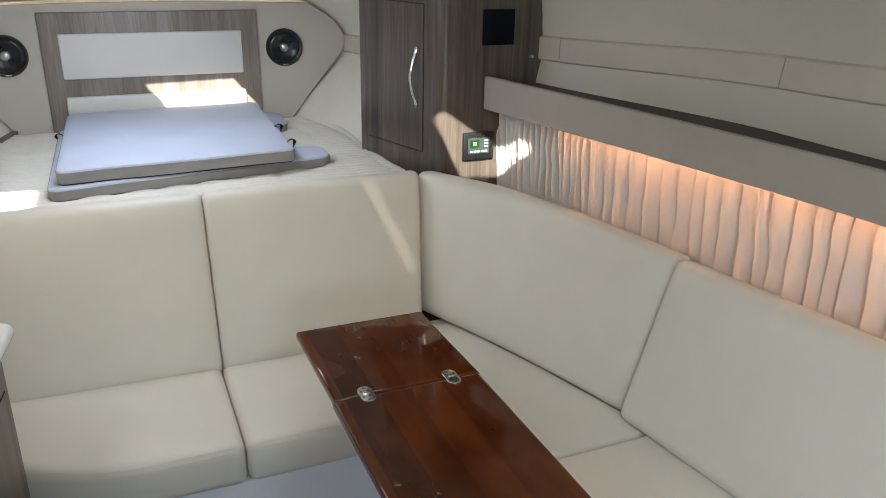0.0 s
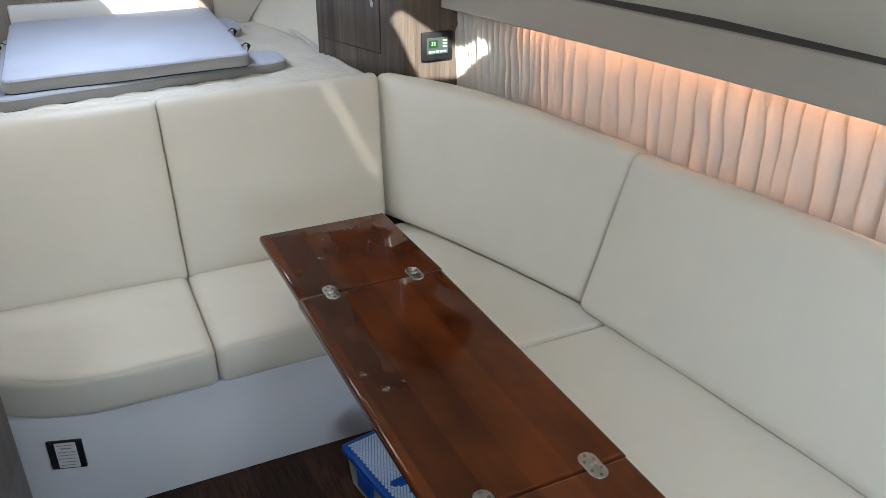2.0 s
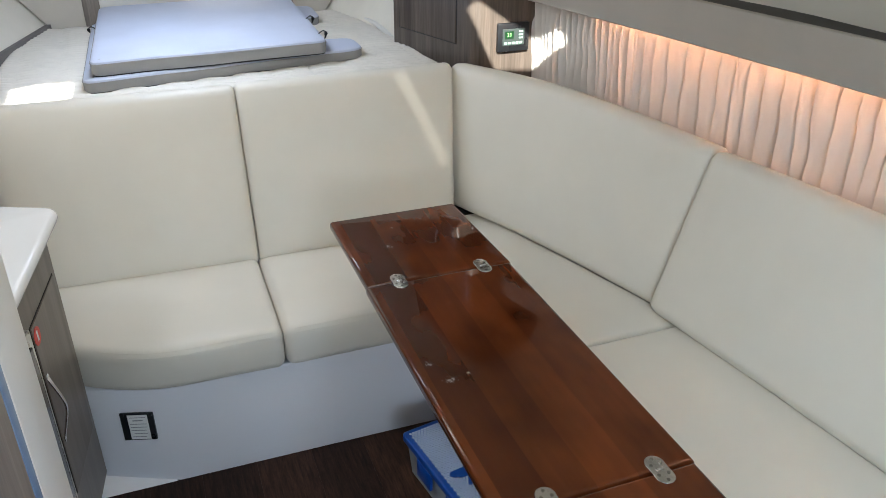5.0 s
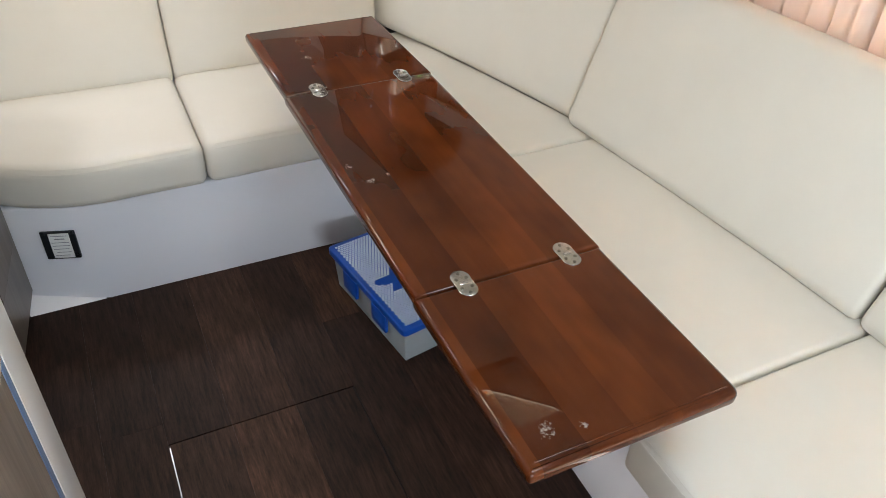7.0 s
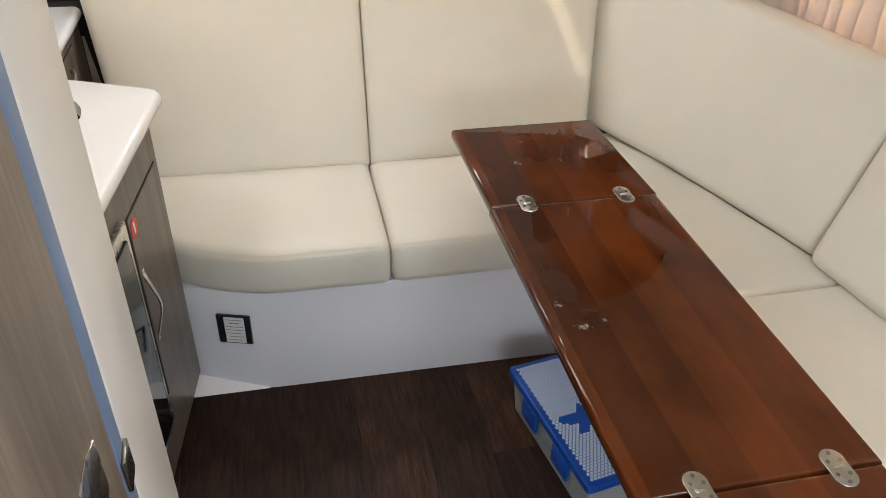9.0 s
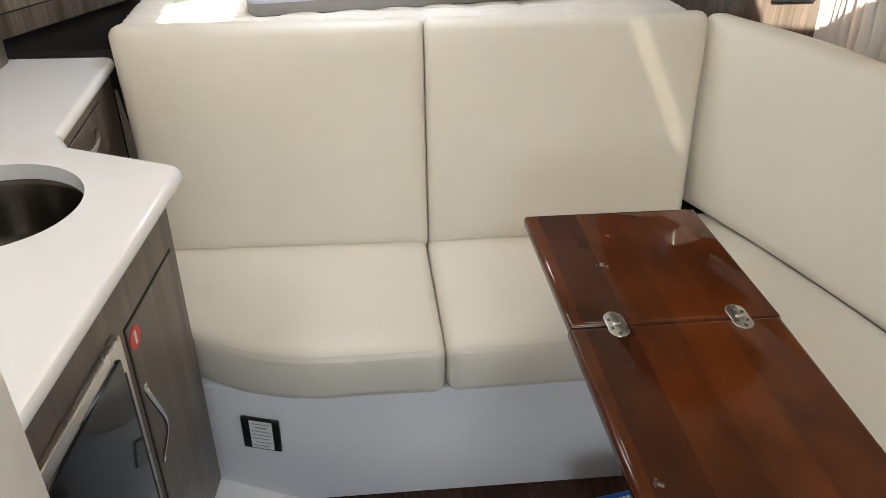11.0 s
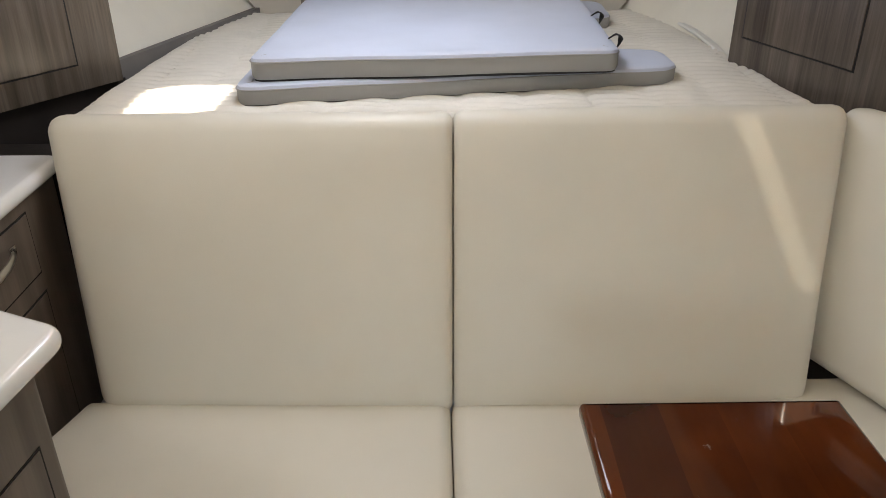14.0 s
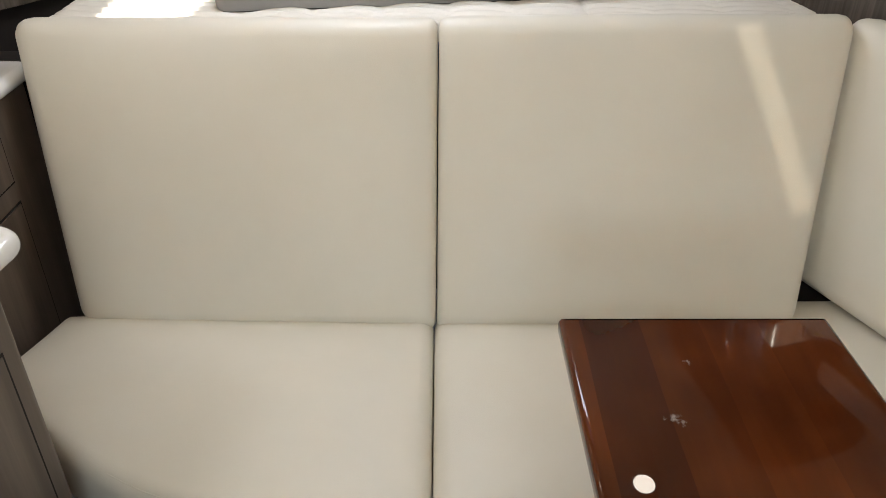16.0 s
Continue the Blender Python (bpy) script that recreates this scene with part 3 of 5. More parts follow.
tagged(part("ceiling", ceiling_bm(), LINER), "beige vinyl headliner with openings for added hatches", "ceiling", kind="structure")
for nm, hx, hy, hw, hl, pane in HATCHES:
    rim = [Vector((hx - hw / 2, hy - hl / 2)), Vector((hx + hw / 2, hy - hl / 2)), Vector((hx + hw / 2, hy + hl / 2)), Vector((hx - hw / 2, hy + hl / 2))]
    fr = bmesh.new()
    inn = [fr.verts.new((p.x, p.y, ceiling_z(p.x, p.y) - 0.006)) for p in rim]
    top = [fr.verts.new((p.x, p.y, ceiling_z(p.x, p.y) + 0.05)) for p in rim]
    out = [fr.verts.new((p.x + (p.x - hx) / hw * 0.07, p.y + (p.y - hy) / hl * 0.07, ceiling_z(p.x, p.y) - 0.006)) for p in rim]
    up = [fr.verts.new((v.co.x, v.co.y, v.co.z + 0.02)) for v in out]
    for k in range(4):
        q = (k + 1) % 4
        for a, b in ((inn, out), (inn, top), (out, up)):
            fr.faces.new((a[k], a[q], b[q], b[k]))
    w = part(nm, fr, LINER if nm == "light_hatch_3" else FRAME_WHITE, smooth=False)
    tagged(w, "unseen framed hatch added in the headliner to let light in", "hatch", kind="structure")
    zc = ceiling_z(hx, hy) + 0.045
    if pane is SHADE:
        zc = min(ceiling_z(p.x, p.y) for p in rim) + 0.004
        rim = inset(rim, -0.012)
    elif nm != "light_hatch_4":
        zs = max(ceiling_z(p.x, p.y) for p in rim) + 0.052
        aft = (zs - ceiling_z(hx, hy)) / SUN_WAY.z
        # hole outlines drawn after the sun patches they should cast
        shapes = {
            "light_hatch_1": ((-0.98, -0.98, 0.05), (0.98, -0.98, 0.05), (0.98, 0.75, 0.10), (0.1, 1.0, 0.12), (-0.55, 0.85, 0.08), (-0.98, 0.35, 0.05)),
            "light_hatch_3": ((-0.75, -0.98, 0.08), (0.9, -0.98, 0.06), (0.98, -0.35, 0.06), (-0.55, 0.98, 0.05), (-0.98, 0.90, 0.02)),
        }
        corners = shapes.get(nm, ((-0.98, -0.98, 0.04), (0.98, -0.98, 0.04), (0.98, 0.98, 0.05), (-0.98, 0.70, 0.05)))
        hole = rounded([(hx + u * hw / 2 + SUN_WAY.x * aft, hy + v * hl / 2 + SUN_WAY.y * aft, r) for u, v, r in corners], 8)
        # unseen plate added over the opening to trim the sunbeam
        part("sun_mask", slab_bm(inset(rim, -0.14), zs, zs + 0.012, 0, holes=[hole]), LINER, w, smooth=False)
        zc = zs + 0.014
        rim = [p + Vector((SUN_WAY.x, SUN_WAY.y)) * aft for p in rim] if nm != "light_hatch_3" else rim
    # unseen shaft added along the sunbeam; blocks the sky's reflection in the table
    if nm == "light_hatch_3":
        lean = Vector((-SUN_WAY.x, -SUN_WAY.y)) * (0.20 / -SUN_WAY.z)
        lift = ((0.0, 0.0), (0.0, 0.20), (-0.015, 0.20), (-0.015, 0.0))
        co = bmesh.new()
        rings = [[co.verts.new((p.x + lean.x * z / 0.20 + SUN_WAY.x * aft, p.y + lean.y * z / 0.20 + SUN_WAY.y * aft, zs + 0.012 + z)) for p in inset(rim, o - 0.01)] for o, z in lift]
        for a, b in zip(rings, rings[1:] + rings[:1]):
            for k in range(4):
                co.faces.new((a[k], a[(k + 1) % 4], b[(k + 1) % 4], b[k]))
        part("reflection_shaft", co, LINER, w, smooth=False)
        rim = [p + lean + Vector((SUN_WAY.x, SUN_WAY.y)) * aft for p in rim]
        zc = zs + 0.214
    part("pane", slab_bm([p.copy() for p in rim], zc, zc + 0.006, 0), pane, w, smooth=False)

# bow wall with its curved outline, standing proud of the hull sides
bow = bmesh.new()
right = spline([(CX + w - 0.008, 3.568, z) for z, w in ((0.90, 0.56), (0.94, 0.593), (1.074, 0.700), (1.160, 0.775), (1.233, 0.835), (1.272, 0.848), (1.311, 0.842), (1.380, 0.790), (1.453, 0.671))], 34)
edge = right + [Vector((CX + u * 0.66, 3.568, 1.462 - 0.012 * abs(u) ** 2)) for u in (0.9, 0.5, 0, -0.5, -0.9)] + [Vector((2 * CX - p.x, 3.568, p.z)) for p in reversed(right)]
ring = [bow.verts.new(p) for p in edge] + [bow.verts.new((CX - 0.40, 3.568, 0.3)), bow.verts.new((CX + 0.40, 3.568, 0.3))]
f = bow.faces.new(ring)
ext = bmesh.ops.extrude_face_region(bow, geom=[f])
for v in ext["geom"]:
    if isinstance(v, bmesh.types.BMVert):
        v.co.y += 0.05
wb = tagged(part("wall_bow", bow, BOW_VINYL), "greyish beige vinyl-covered wall at the head of the berth", "wall", kind="structure")
part("piping", tube_bm([p + Vector((0, 0.002, 0)) for p in edge], 0.0022, 6), PIPING, wb, "brown piping along the edge")
tagged(part("wall_bow_outer", box_bm((-1.0, 3.66, 0), (1.3, 3.70, 1.6)), LINER), "outer skin behind the berth", "wall", kind="structure")

# head compartment bulkhead with white end, blue film strip and door
fx = lambda y: -0.333 + (0.943 - y) * 0.0636
tagged(part("wall_head", plan_box((fx(0.737), 0.737), (fx(0.943), 0.943), 0.06, 0.0, 1.97, 0.006), FRAME_WHITE), "white bulkhead end beside the toilet compartment door", "wall", kind="structure")
tagged(part("wall_head_forward", box_bm((-1.5, 0.90, 0.0), (-0.397, 0.938, 1.97)), FRAME_WHITE), "white bulkhead between galley and toilet compartment", "wall", kind="structure")
tagged(part("wall_head_aft", box_bm((-0.34, -1.40, 0.0), (-0.278, 0.045, 1.97), 0.004), FRAME_WHITE), "white bulkhead beside the companionway", "wall", kind="structure")
tagged(part("wall_head_over", plan_box((fx(0.05), 0.05), (fx(0.737), 0.737), 0.058, 1.86, 1.975), FRAME_WHITE), "white panel over the door", "wall", kind="structure")
tagged(part("trim_strip", plan_box((fx(0.699), 0.699), (fx(0.7355), 0.7355), 0.05, 0.02, 1.86, 0.004, -0.002), BLUE_GASKET), "blue protective film strip along the door edge", "trim", kind="structure")
fd = lambda y: -0.3195 - (0.696 - y) * 0.10
door = part("door_1", plan_box((fd(0.06), 0.06), (fd(0.696), 0.696), 0.045, 0.03, 1.85, 0.004), DOOR_WOOD)
tagged(door, "closed brown wood-grain toilet compartment door", "door", kind="structure")

# aft wall round the companionway opening
for nm, lo, hi in (("wall_aft_port", (-1.5, -1.46, 0), (-0.30, -1.40, 2.0)), ("wall_aft_starboard", (0.60, -1.46, 0), (1.75, -1.40, 2.0)), ("wall_aft_sill", (-0.30, -1.46, 0), (0.60, -1.40, 0.70)), ("wall_aft_lintel", (-0.30, -1.46, 1.42), (0.60, -1.40, 2.0))):
    tagged(part(nm, box_bm(lo, hi), LINER), "plain beige wall round the companionway", "wall", kind="structure")

# floor body under the planks
tagged(part("floor", box_bm((-0.60, -1.46, -0.06), (1.2, 1.80, -0.006)), GAP), "dark wood-grain plank cabin sole", "floor", kind="structure")
FLOOR = bpy.data.objects["floor"]

# moulded base under the seats
bmod = bmesh.new()
outline = rounded([(-0.46, 1.812, 0), (-0.215, 1.737, 0), (0.60, 1.728, 0), (0.685, 1.72, 0.0), (0.725, 1.66, 0.0), (0.722, -1.40, 0), (1.7, -1.40, 0), (1.6, 1.0, 0), (0.95, 2.45, 0), (-0.66, 2.45, 0), (-0.66, 1.95, 0)], 4)
tagged(part("seat_base", slab_bm(outline, -0.004, 0.333, 0.006), GEL), "glossy white moulded base under the settee", "seat base", kind="structure")
wedge = bmesh.new()
wv = [wedge.verts.new(c) for c in ((-0.47, 1.738, 0.0), (-0.225, 1.737, 0.0), (-0.235, 1.747, 0.003), (-0.47, 1.818, 0.036), (-0.47, 1.818, -0.01), (-0.47, 1.738, -0.01), (-0.225, 1.737, -0.01))]
for q in ((0, 1, 2, 3), (0, 3, 4, 5), (0, 5, 6, 1), (1, 6, 2), (2, 6, 5, 4, 3)):
    wedge.faces.new([wv[k] for k in q])
tagged(part("seat_base_foot", wedge, GEL, smooth=False), "white moulded foot sloping to the floor", "seat base", kind="structure")
tagged(part("seat_base_corner", box_bm((0.72, 2.232, 0.20), (1.06, 2.406, 0.425), 0.002), DARK), "dark box in the corner gap behind the cushions", "seat base", kind="structure")
# near-black board gives the gap beside the cushion its shade
tagged(part("gap_shade_board", box_bm((-0.70, 2.400, 0.33), (-0.40, 2.412, 0.86), 0.002), DARK), "dark board standing in for the shaded gap beside the back cushion", "board", kind="structure")
wedge = bmesh.new()
wv = [wedge.verts.new((x, y, z)) for y in (2.394, 2.399) for x, z in ((-0.646, 0.34), (-0.588, 0.34), (-0.640, 0.80), (-0.646, 0.80))]
for q in ((0, 1, 2, 3), (4, 5, 6, 7), (0, 1, 5, 4), (1, 2, 6, 5), (2, 3, 7, 6), (3, 0, 4, 7)):
    wedge.faces.new([wv[k] for k in q])
tagged(part("side_filler", wedge, PANEL_WHITE, smooth=False), "white tapered filler strip beside the drawer cabinet", "board", kind="structure")
tagged(part("berth_base", slab_bm(rounded([(-0.62, 2.46, 0), (0.86, 2.46, 0), (0.80, 3.0, 0), (0.66, 3.58, 0), (-0.43, 3.58, 0), (-0.60, 3.0, 0)]), 0.0, 0.80, 0.0), GEL), "white moulded platform under the berth", "berth base", kind="structure")
tagged(part("baseboard", box_bm((-0.64, 2.452, 0.30), (0.93, 2.458, 0.90)), BLUE_BASE), "dark blue board behind the backrests", "board", kind="structure")

# ---- settee cushions ----
SEAT = 0.466
FS = "settee seat cushions"
BS = "settee back cushions"


def seat_y(x):
    return 1.708 + 1.1 * max(0.0, -0.12 - x) ** 2


def front_seat(x0, x1, seed, lx, ends):
    xs = [x0 + (x1 - x0) * k / 8 for k in range(9)]
    a = [(x, seat_y(x), SEAT) for x in xs]
    b = [(max(x, -0.575 + 0.6 * (x - x0)), 2.19, SEAT - 0.004) for x in xs]
    seams = [[(x0 + 0.03 + (x1 - x0 - 0.06) * k / 8, seat_y(x0 + (x1 - x0) * k / 8) + o, z) for k in range(9)] for o, z in ((0.0070, SEAT - 0.0060), (0.0015, SEAT - 0.0180))]
    return cushion("seat_cushion", lx, FS, a, b, (0, 0, -1), 0.132, 0.030, 0.008, seed, seams, ends)


front_seat(-0.635, 0.1185, 1, "cream vinyl seat cushion with a bowed front edge", (0.015, 0.028))
front_seat(0.1202, 0.70, 2, "cream vinyl seat cushion partly under the table", (0.028, 0.015))


def side_seat(y0, y1, x_in0, x_in1, x_out0, x_out1, seed, words):
    a = [(x_in0 + (x_in1 - x_in0) * k / 4, y0 + (y1 - y0) * k / 4, SEAT) for k in range(5)]
    b = [(x_out0 + (x_out1 - x_out0) * k / 4, y0 + (y1 - y0) * k / 4, SEAT) for k in range(5)]
    up = [[(p[0] + o, p[1], z) for p in a] for o, z in ((0.0070, SEAT - 0.0060), (0.0015, SEAT - 0.0180))]
    return cushion("seat_cushion", words, FS, b, a, (0, 0, -1), 0.132, 0.026, 0.006, seed, up)


side_seat(1.362, 2.222, 0.70, 0.715, 1.20, 0.93, 3, "cream vinyl corner seat cushion")
side_seat(0.462, 1.358, 0.69, 0.70, 1.34, 1.21, 4, "cream vinyl seat cushion along the hull side")
side_seat(-0.80, 0.458, 0.64, 0.64, 1.42, 1.35, 5, "cream vinyl seat cushion near the companionway")

cushion("back_cushion", "cream vinyl back cushion beside the galley", BS,
        [(-0.552, 2.151, 0.448), (-0.21, 2.141, 0.448), (0.1225, 2.133, 0.448)],
        [(-0.626, 2.338, 0.984), (-0.25, 2.338, 0.984), (0.1275, 2.338, 0.984)], (0, 1, -0.3), 0.105, 0.036, 0.014, 6, (), (0.034, 0.017))
cushion("back_cushion", "cream vinyl back cushion beside the corner", BS,
        [(0.1243, 2.133, 0.448), (0.46, 2.131, 0.448), (0.800, 2.141, 0.448)],
        [(0.1297, 2.338, 0.986), (0.48, 2.338, 0.990), (0.860, 2.336, 0.990)], (0, 1, -0.3), 0.105, 0.036, 0.014, 7, (), (0.017, 0.024))
cushion("back_cushion", "curved cream vinyl back cushion in the corner", BS,
        [(0.811, 2.268, 0.490), (0.946, 2.000, 0.477), (1.041, 1.750, 0.471), (1.131, 1.458, 0.469)],
        [(0.853, 2.372, 0.975), (1.030, 2.150, 0.968), (1.160, 1.880, 0.955), (1.272, 1.462, 0.937)], (1, 0.35, -0.25), 0.10, 0.036, 0.014, 8)
cushion("back_cushion", "cream vinyl back cushion along the hull side", BS,
        [(1.099, 1.442, 0.478), (1.156, 1.06, 0.478), (1.194, 0.78, 0.478), (1.225, 0.486, 0.478)],
        [(1.262, 1.466, 0.937), (1.330, 1.14, 0.935), (1.380, 0.83, 0.935), (1.420, 0.50, 0.935)], (1, 0.15, -0.3), 0.10, 0.036, 0.014, 9, (), (0.02, 0.02))
cushion("back_cushion", "cream vinyl back cushion near the companionway", BS,
        [(1.223, 0.478, 0.478), (1.236, 0.10, 0.478), (1.241, -0.40, 0.478), (1.241, -0.80, 0.478)],
        [(1.422, 0.492, 0.935), (1.445, 0.10, 0.935), (1.455, -0.40, 0.935), (1.455, -0.80, 0.935)], (1, 0.05, -0.3), 0.10, 0.036, 0.014, 10)

# ---- table ----
TZ = 0.702
tbl = base("table", 0.66, 0.95, 0.0, "glossy red-brown lacquered folding table with steel hinges", "table")
LEAVES = [(0.306, 0.6975), (0.6995, 1.4675), (1.4695, 1.852)]
for i, (y0, y1) in enumerate(LEAVES):
    r0, r1 = (0.020 if i == 0 else 0.0), (0.008 if i == 2 else 0.0)
    line = rounded([(0.300, y0, r0 * 0.5), (0.683, y0, r0), (0.680 if i < 2 else 0.672, y1, r1), (0.296, y1, r1)], 5)
    part("leaf", slab_bm(line, TZ - 0.028, TZ, 0.010, 5), TABLE, tbl)
part("edge_bead", box_bm((0.318, 0.3225, TZ - 0.001), (0.664, 0.3255, TZ + 0.0015), 0.0007), TABLE, tbl, "raised bead along the end")
for y in (1.4685, 0.6985):
    for x in ((0.380, 0.603) if y > 1 else (0.394, 0.608)):
        arc = [(0.0185 * math.cos(t), 0.0195 * math.sin(t) + 0.0150) for t in [-0.28 + k / 18 * (math.pi + 0.56) for k in range(19)]]
        st = [Vector((x + u, y + v)) for u, v in arc] + [Vector((x - u, y - v)) for u, v in arc]
        hg = part("hinge", slab_bm(st, TZ - 0.002, TZ + 0.0022, 0.0012, 3), SATIN, tbl, "satin steel hinge")
        part("knuckle", box_bm((x - 0.008, y - 0.0028, TZ), (x + 0.008, y + 0.0028, TZ + 0.0045), 0.0018), CHROME, hg)
        for dx, dy in ((-0.010, 0.012), (0.010, 0.012), (0, 0.026), (-0.010, -0.012), (0.010, -0.012), (0, -0.026)):
            part("screw", disc_bm((x + dx, y + dy, TZ + 0.0022), 0.0032, 0.0016, "z", 10), SCREW, hg)
part("pedestal", tube_bm([(0.672, 0.95, 0.012), (0.672, 0.95, TZ - 0.03)], 0.026, 16), STEEL, tbl, "steel pedestal")
part("foot_plate", disc_bm((0.672, 0.95, 0.006), 0.045, 0.012, "z", 24), STEEL, tbl)

# ---- storage bin under the table ----
bin_m = Matrix.Translation((0.564, 1.362, 0)) @ Matrix.Rotation(radians(9.5), 4, "Z")
bin_ob = base("storage_bin", 0.575, 1.36, 0.0, "milky plastic storage bin with a blue patterned lid on the floor", "storage bin")
W, L = 0.125, 0.205
tub = bmesh.new()
lv = []
for d, z in ((0.022, 0.0), (0.016, 0.006), (0.004, 0.125), (0.0, 0.128), (0.004, 0.128), (0.020, 0.010)):
    lv.append([tub.verts.new((p.x, p.y, z)) for p in inset(rounded([(-W, -L, 0.018), (W, -L, 0.018), (W, L, 0.018), (-W, L, 0.018)], 4), d)])
for a, b in zip(lv, lv[1:]):
    for k in range(len(a)):
        tub.faces.new((a[k], a[(k + 1) % len(a)], b[(k + 1) % len(a)], b[k]))
tub.faces.new(lv[0]), tub.faces.new(lv[-1])
tub.transform(bin_m)
part("tub", tub, CLEAR_BIN, bin_ob)
lid = slab_bm(rounded([(-W - 0.006, -L - 0.006, 0.016), (W + 0.006, -L - 0.006, 0.016), (W + 0.006, L + 0.006, 0.016), (-W - 0.006, L + 0.006, 0.016)], 5), 0.122, 0.146, 0.005, 3)
lid.transform(bin_m)
lid_ob = part("lid", lid, BLUE, bin_ob, "blue lid with a white honeycomb pattern")
cells = bmesh.new()
row = 0
y = -L + 0.015
while y < L - 0.013:
    x = -W + 0.014 + (0.0048 if row % 2 else 0)
    while x < W - 0.012:
        if math.hypot((x + 0.025) / 0.058, (y + 0.02) / 0.036) > 1.0 + 0.35 * math.sin(5 * math.atan2(y + 0.02, x + 0.025)):
            vs = [cells.verts.new((x + 0.0043 * math.cos(math.pi / 6 + k * math.pi / 3), y + 0.0043 * math.sin(math.pi / 6 + k * math.pi / 3), 0.1468)) for k in range(6)]
            lo = [cells.verts.new((v.co.x, v.co.y, 0.1455)) for v in vs]
            cells.faces.new(vs)
            for k in range(6):
                cells.faces.new((vs[k], vs[(k + 1) % 6], lo[(k + 1) % 6], lo[k]))
        x += 0.0096
    y += 0.0083
    row += 1
cells.transform(bin_m)
hc = part("honeycomb_print", cells, BIN_WHITE, lid_ob, "white honeycomb print", smooth=False)
hc["kind"] = "stuff"
for s in (-1, 1):
    part("latch", box_bm((-W - 0.0065, s * 0.080 - 0.038, 0.062), (-W + 0.004, s * 0.080 + 0.038, 0.124), 0.003, 2, bin_m), BLUE, bin_ob, "blue snap latch")

# ---- notice plate on the seat base ----
pl = base("notice_plate", -0.297, 1.776, 0.148, "black framed plate with a white printed card on the seat base", "plate")
pm = frame_plan((-0.3405, 1.7755), (-0.2535, 1.7488))
part("plate", box_bm((0, -0.010, 0.164), (0.091, -0.0005, 0.258), 0.003, 2, pm), BLACK, pl)
card = part("card", box_bm((0.021, -0.0115, 0.169), (0.075, -0.009, 0.254), 0.0005, 1, pm), WHITE, pl, "white printed card")
for k, (w0, w1) in enumerate(((0.10, 0.9), (0.25, 0.75), (0.08, 0.92), (0.08, 0.92), (0.08, 0.85), (0.2, 0.9), (0.1, 0.8))):
    z = 0.245 - k * 0.0112
    part("print_line", box_bm((0.021 + 0.054 * w0, -0.0120, z), (0.021 + 0.054 * w1, -0.0113, z + (0.0035 if k == 1 else 0.0018)), 0, 1, pm), INK, card, "dark printed line")
part("clip", box_bm((0.002, -0.0135, 0.250), (0.014, -0.009, 0.262), 0.002, 2, pm), BLACK, pl)
part("clip", box_bm((0.080, -0.0135, 0.250), (0.089, -0.009, 0.262), 0.002, 2, pm), BLACK, pl)

# ---- galley ----


def strap_handle(parent, m, x, z0, z1, out=0.034):
    """A bowed flat metal pull standing on a face; m is the face's frame."""
    ln = z1 - z0
    pts = [(x, -0.002, z0), (x + 0.001, -0.006, z0 + 0.012), (x + 0.003, -out * 0.55, z0 + ln * 0.2), (x + 0.006, -out * 0.9, z0 + ln * 0.38), (x + 0.006, -out, z0 + ln * 0.5), (x + 0.005, -out * 0.9, z0 + ln * 0.62), (x + 0.002, -out * 0.55, z0 + ln * 0.8), (x, -0.006, z1 - 0.012), (x, -0.002, z1)]
    line = spline(pts, 28)
    bm = bmesh.new()
    rings = []
    for i, p in enumerate(line):
        d = (line[min(i + 1, 27)] - line[max(i - 1, 0)]).normalized()
        across, out_of = Vector((1, 0, 0)), Vector((0, -d.z, d.y))
        half = 0.0055 + 0.0025 * (2 * i / 27 - 1) ** 2
        rings.append([bm.verts.new(m @ (p + across * (half * math.copysign(abs(math.cos(a)) ** 0.6, math.cos(a))) + out_of * (0.0028 * math.sin(a)))) for a in [k * math.tau / 10 for k in range(10)]])
    for a, b in zip(rings, rings[1:]):
        for k in range(10):
            bm.faces.new((a[k], a[(k + 1) % 10], b[(k + 1) % 10], b[k]))
    bm.faces.new(rings[0]), bm.faces.new(rings[-1])
    h = part("handle", bm, CHROME, parent, "bowed polished metal handle")
    for z in (z0, z1):
        part("foot", box_bm((x - 0.007, -0.005, z - 0.010), (x + 0.007, 0.001, z + 0.010), 0.002, 2, m), CHROME, h)
    return h


def flush_door(parent, m, x0, x1, z0, z1, mat, name="door", gap=0.0036):
    """A door or drawer front with a thin dark joint round it."""
    part("joint", box_bm((x0 - gap, -0.0012, z0 - gap), (x1 + gap, 0.004, z1 + gap), 0, 1, m), GAP, parent, "dark joint")
    return part(name, box_bm((x0, -0.003, z0), (x1, 0.006, z1), 0.0012, 1, m), mat, parent)


GA, GB = (-0.512, 0.945), (-0.405, 1.765)
gcab = base("galley_cabinet", -0.75, 1.45, 0.0, "grey-brown wood-grain galley cabinet under a white counter", "cabinet")
body = rounded([(-0.508, 0.945, 0), (-0.404, 1.755, 0.012), (-0.655, 1.89, 0), (-0.655, 1.90, 0), (-1.08, 1.90, 0), (-1.16, 0.945, 0)], 4)
SINK = (-0.667, 1.662, 0.151)
cut = [Vector((SINK[0] + 0.159 * math.cos(k / 48 * math.tau), SINK[1] + 0.159 * math.sin(k / 48 * math.tau))) for k in range(48)]
part("body", slab_bm(body, 0.085, 0.853, 0.001, 4, [cut]), GALLEY_WOOD, gcab)
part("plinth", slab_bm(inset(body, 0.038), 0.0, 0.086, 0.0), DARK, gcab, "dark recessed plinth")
gm = frame_plan((-0.404 - 0.128 * 0.81, 1.755 - 0.81), (-0.404, 1.755))
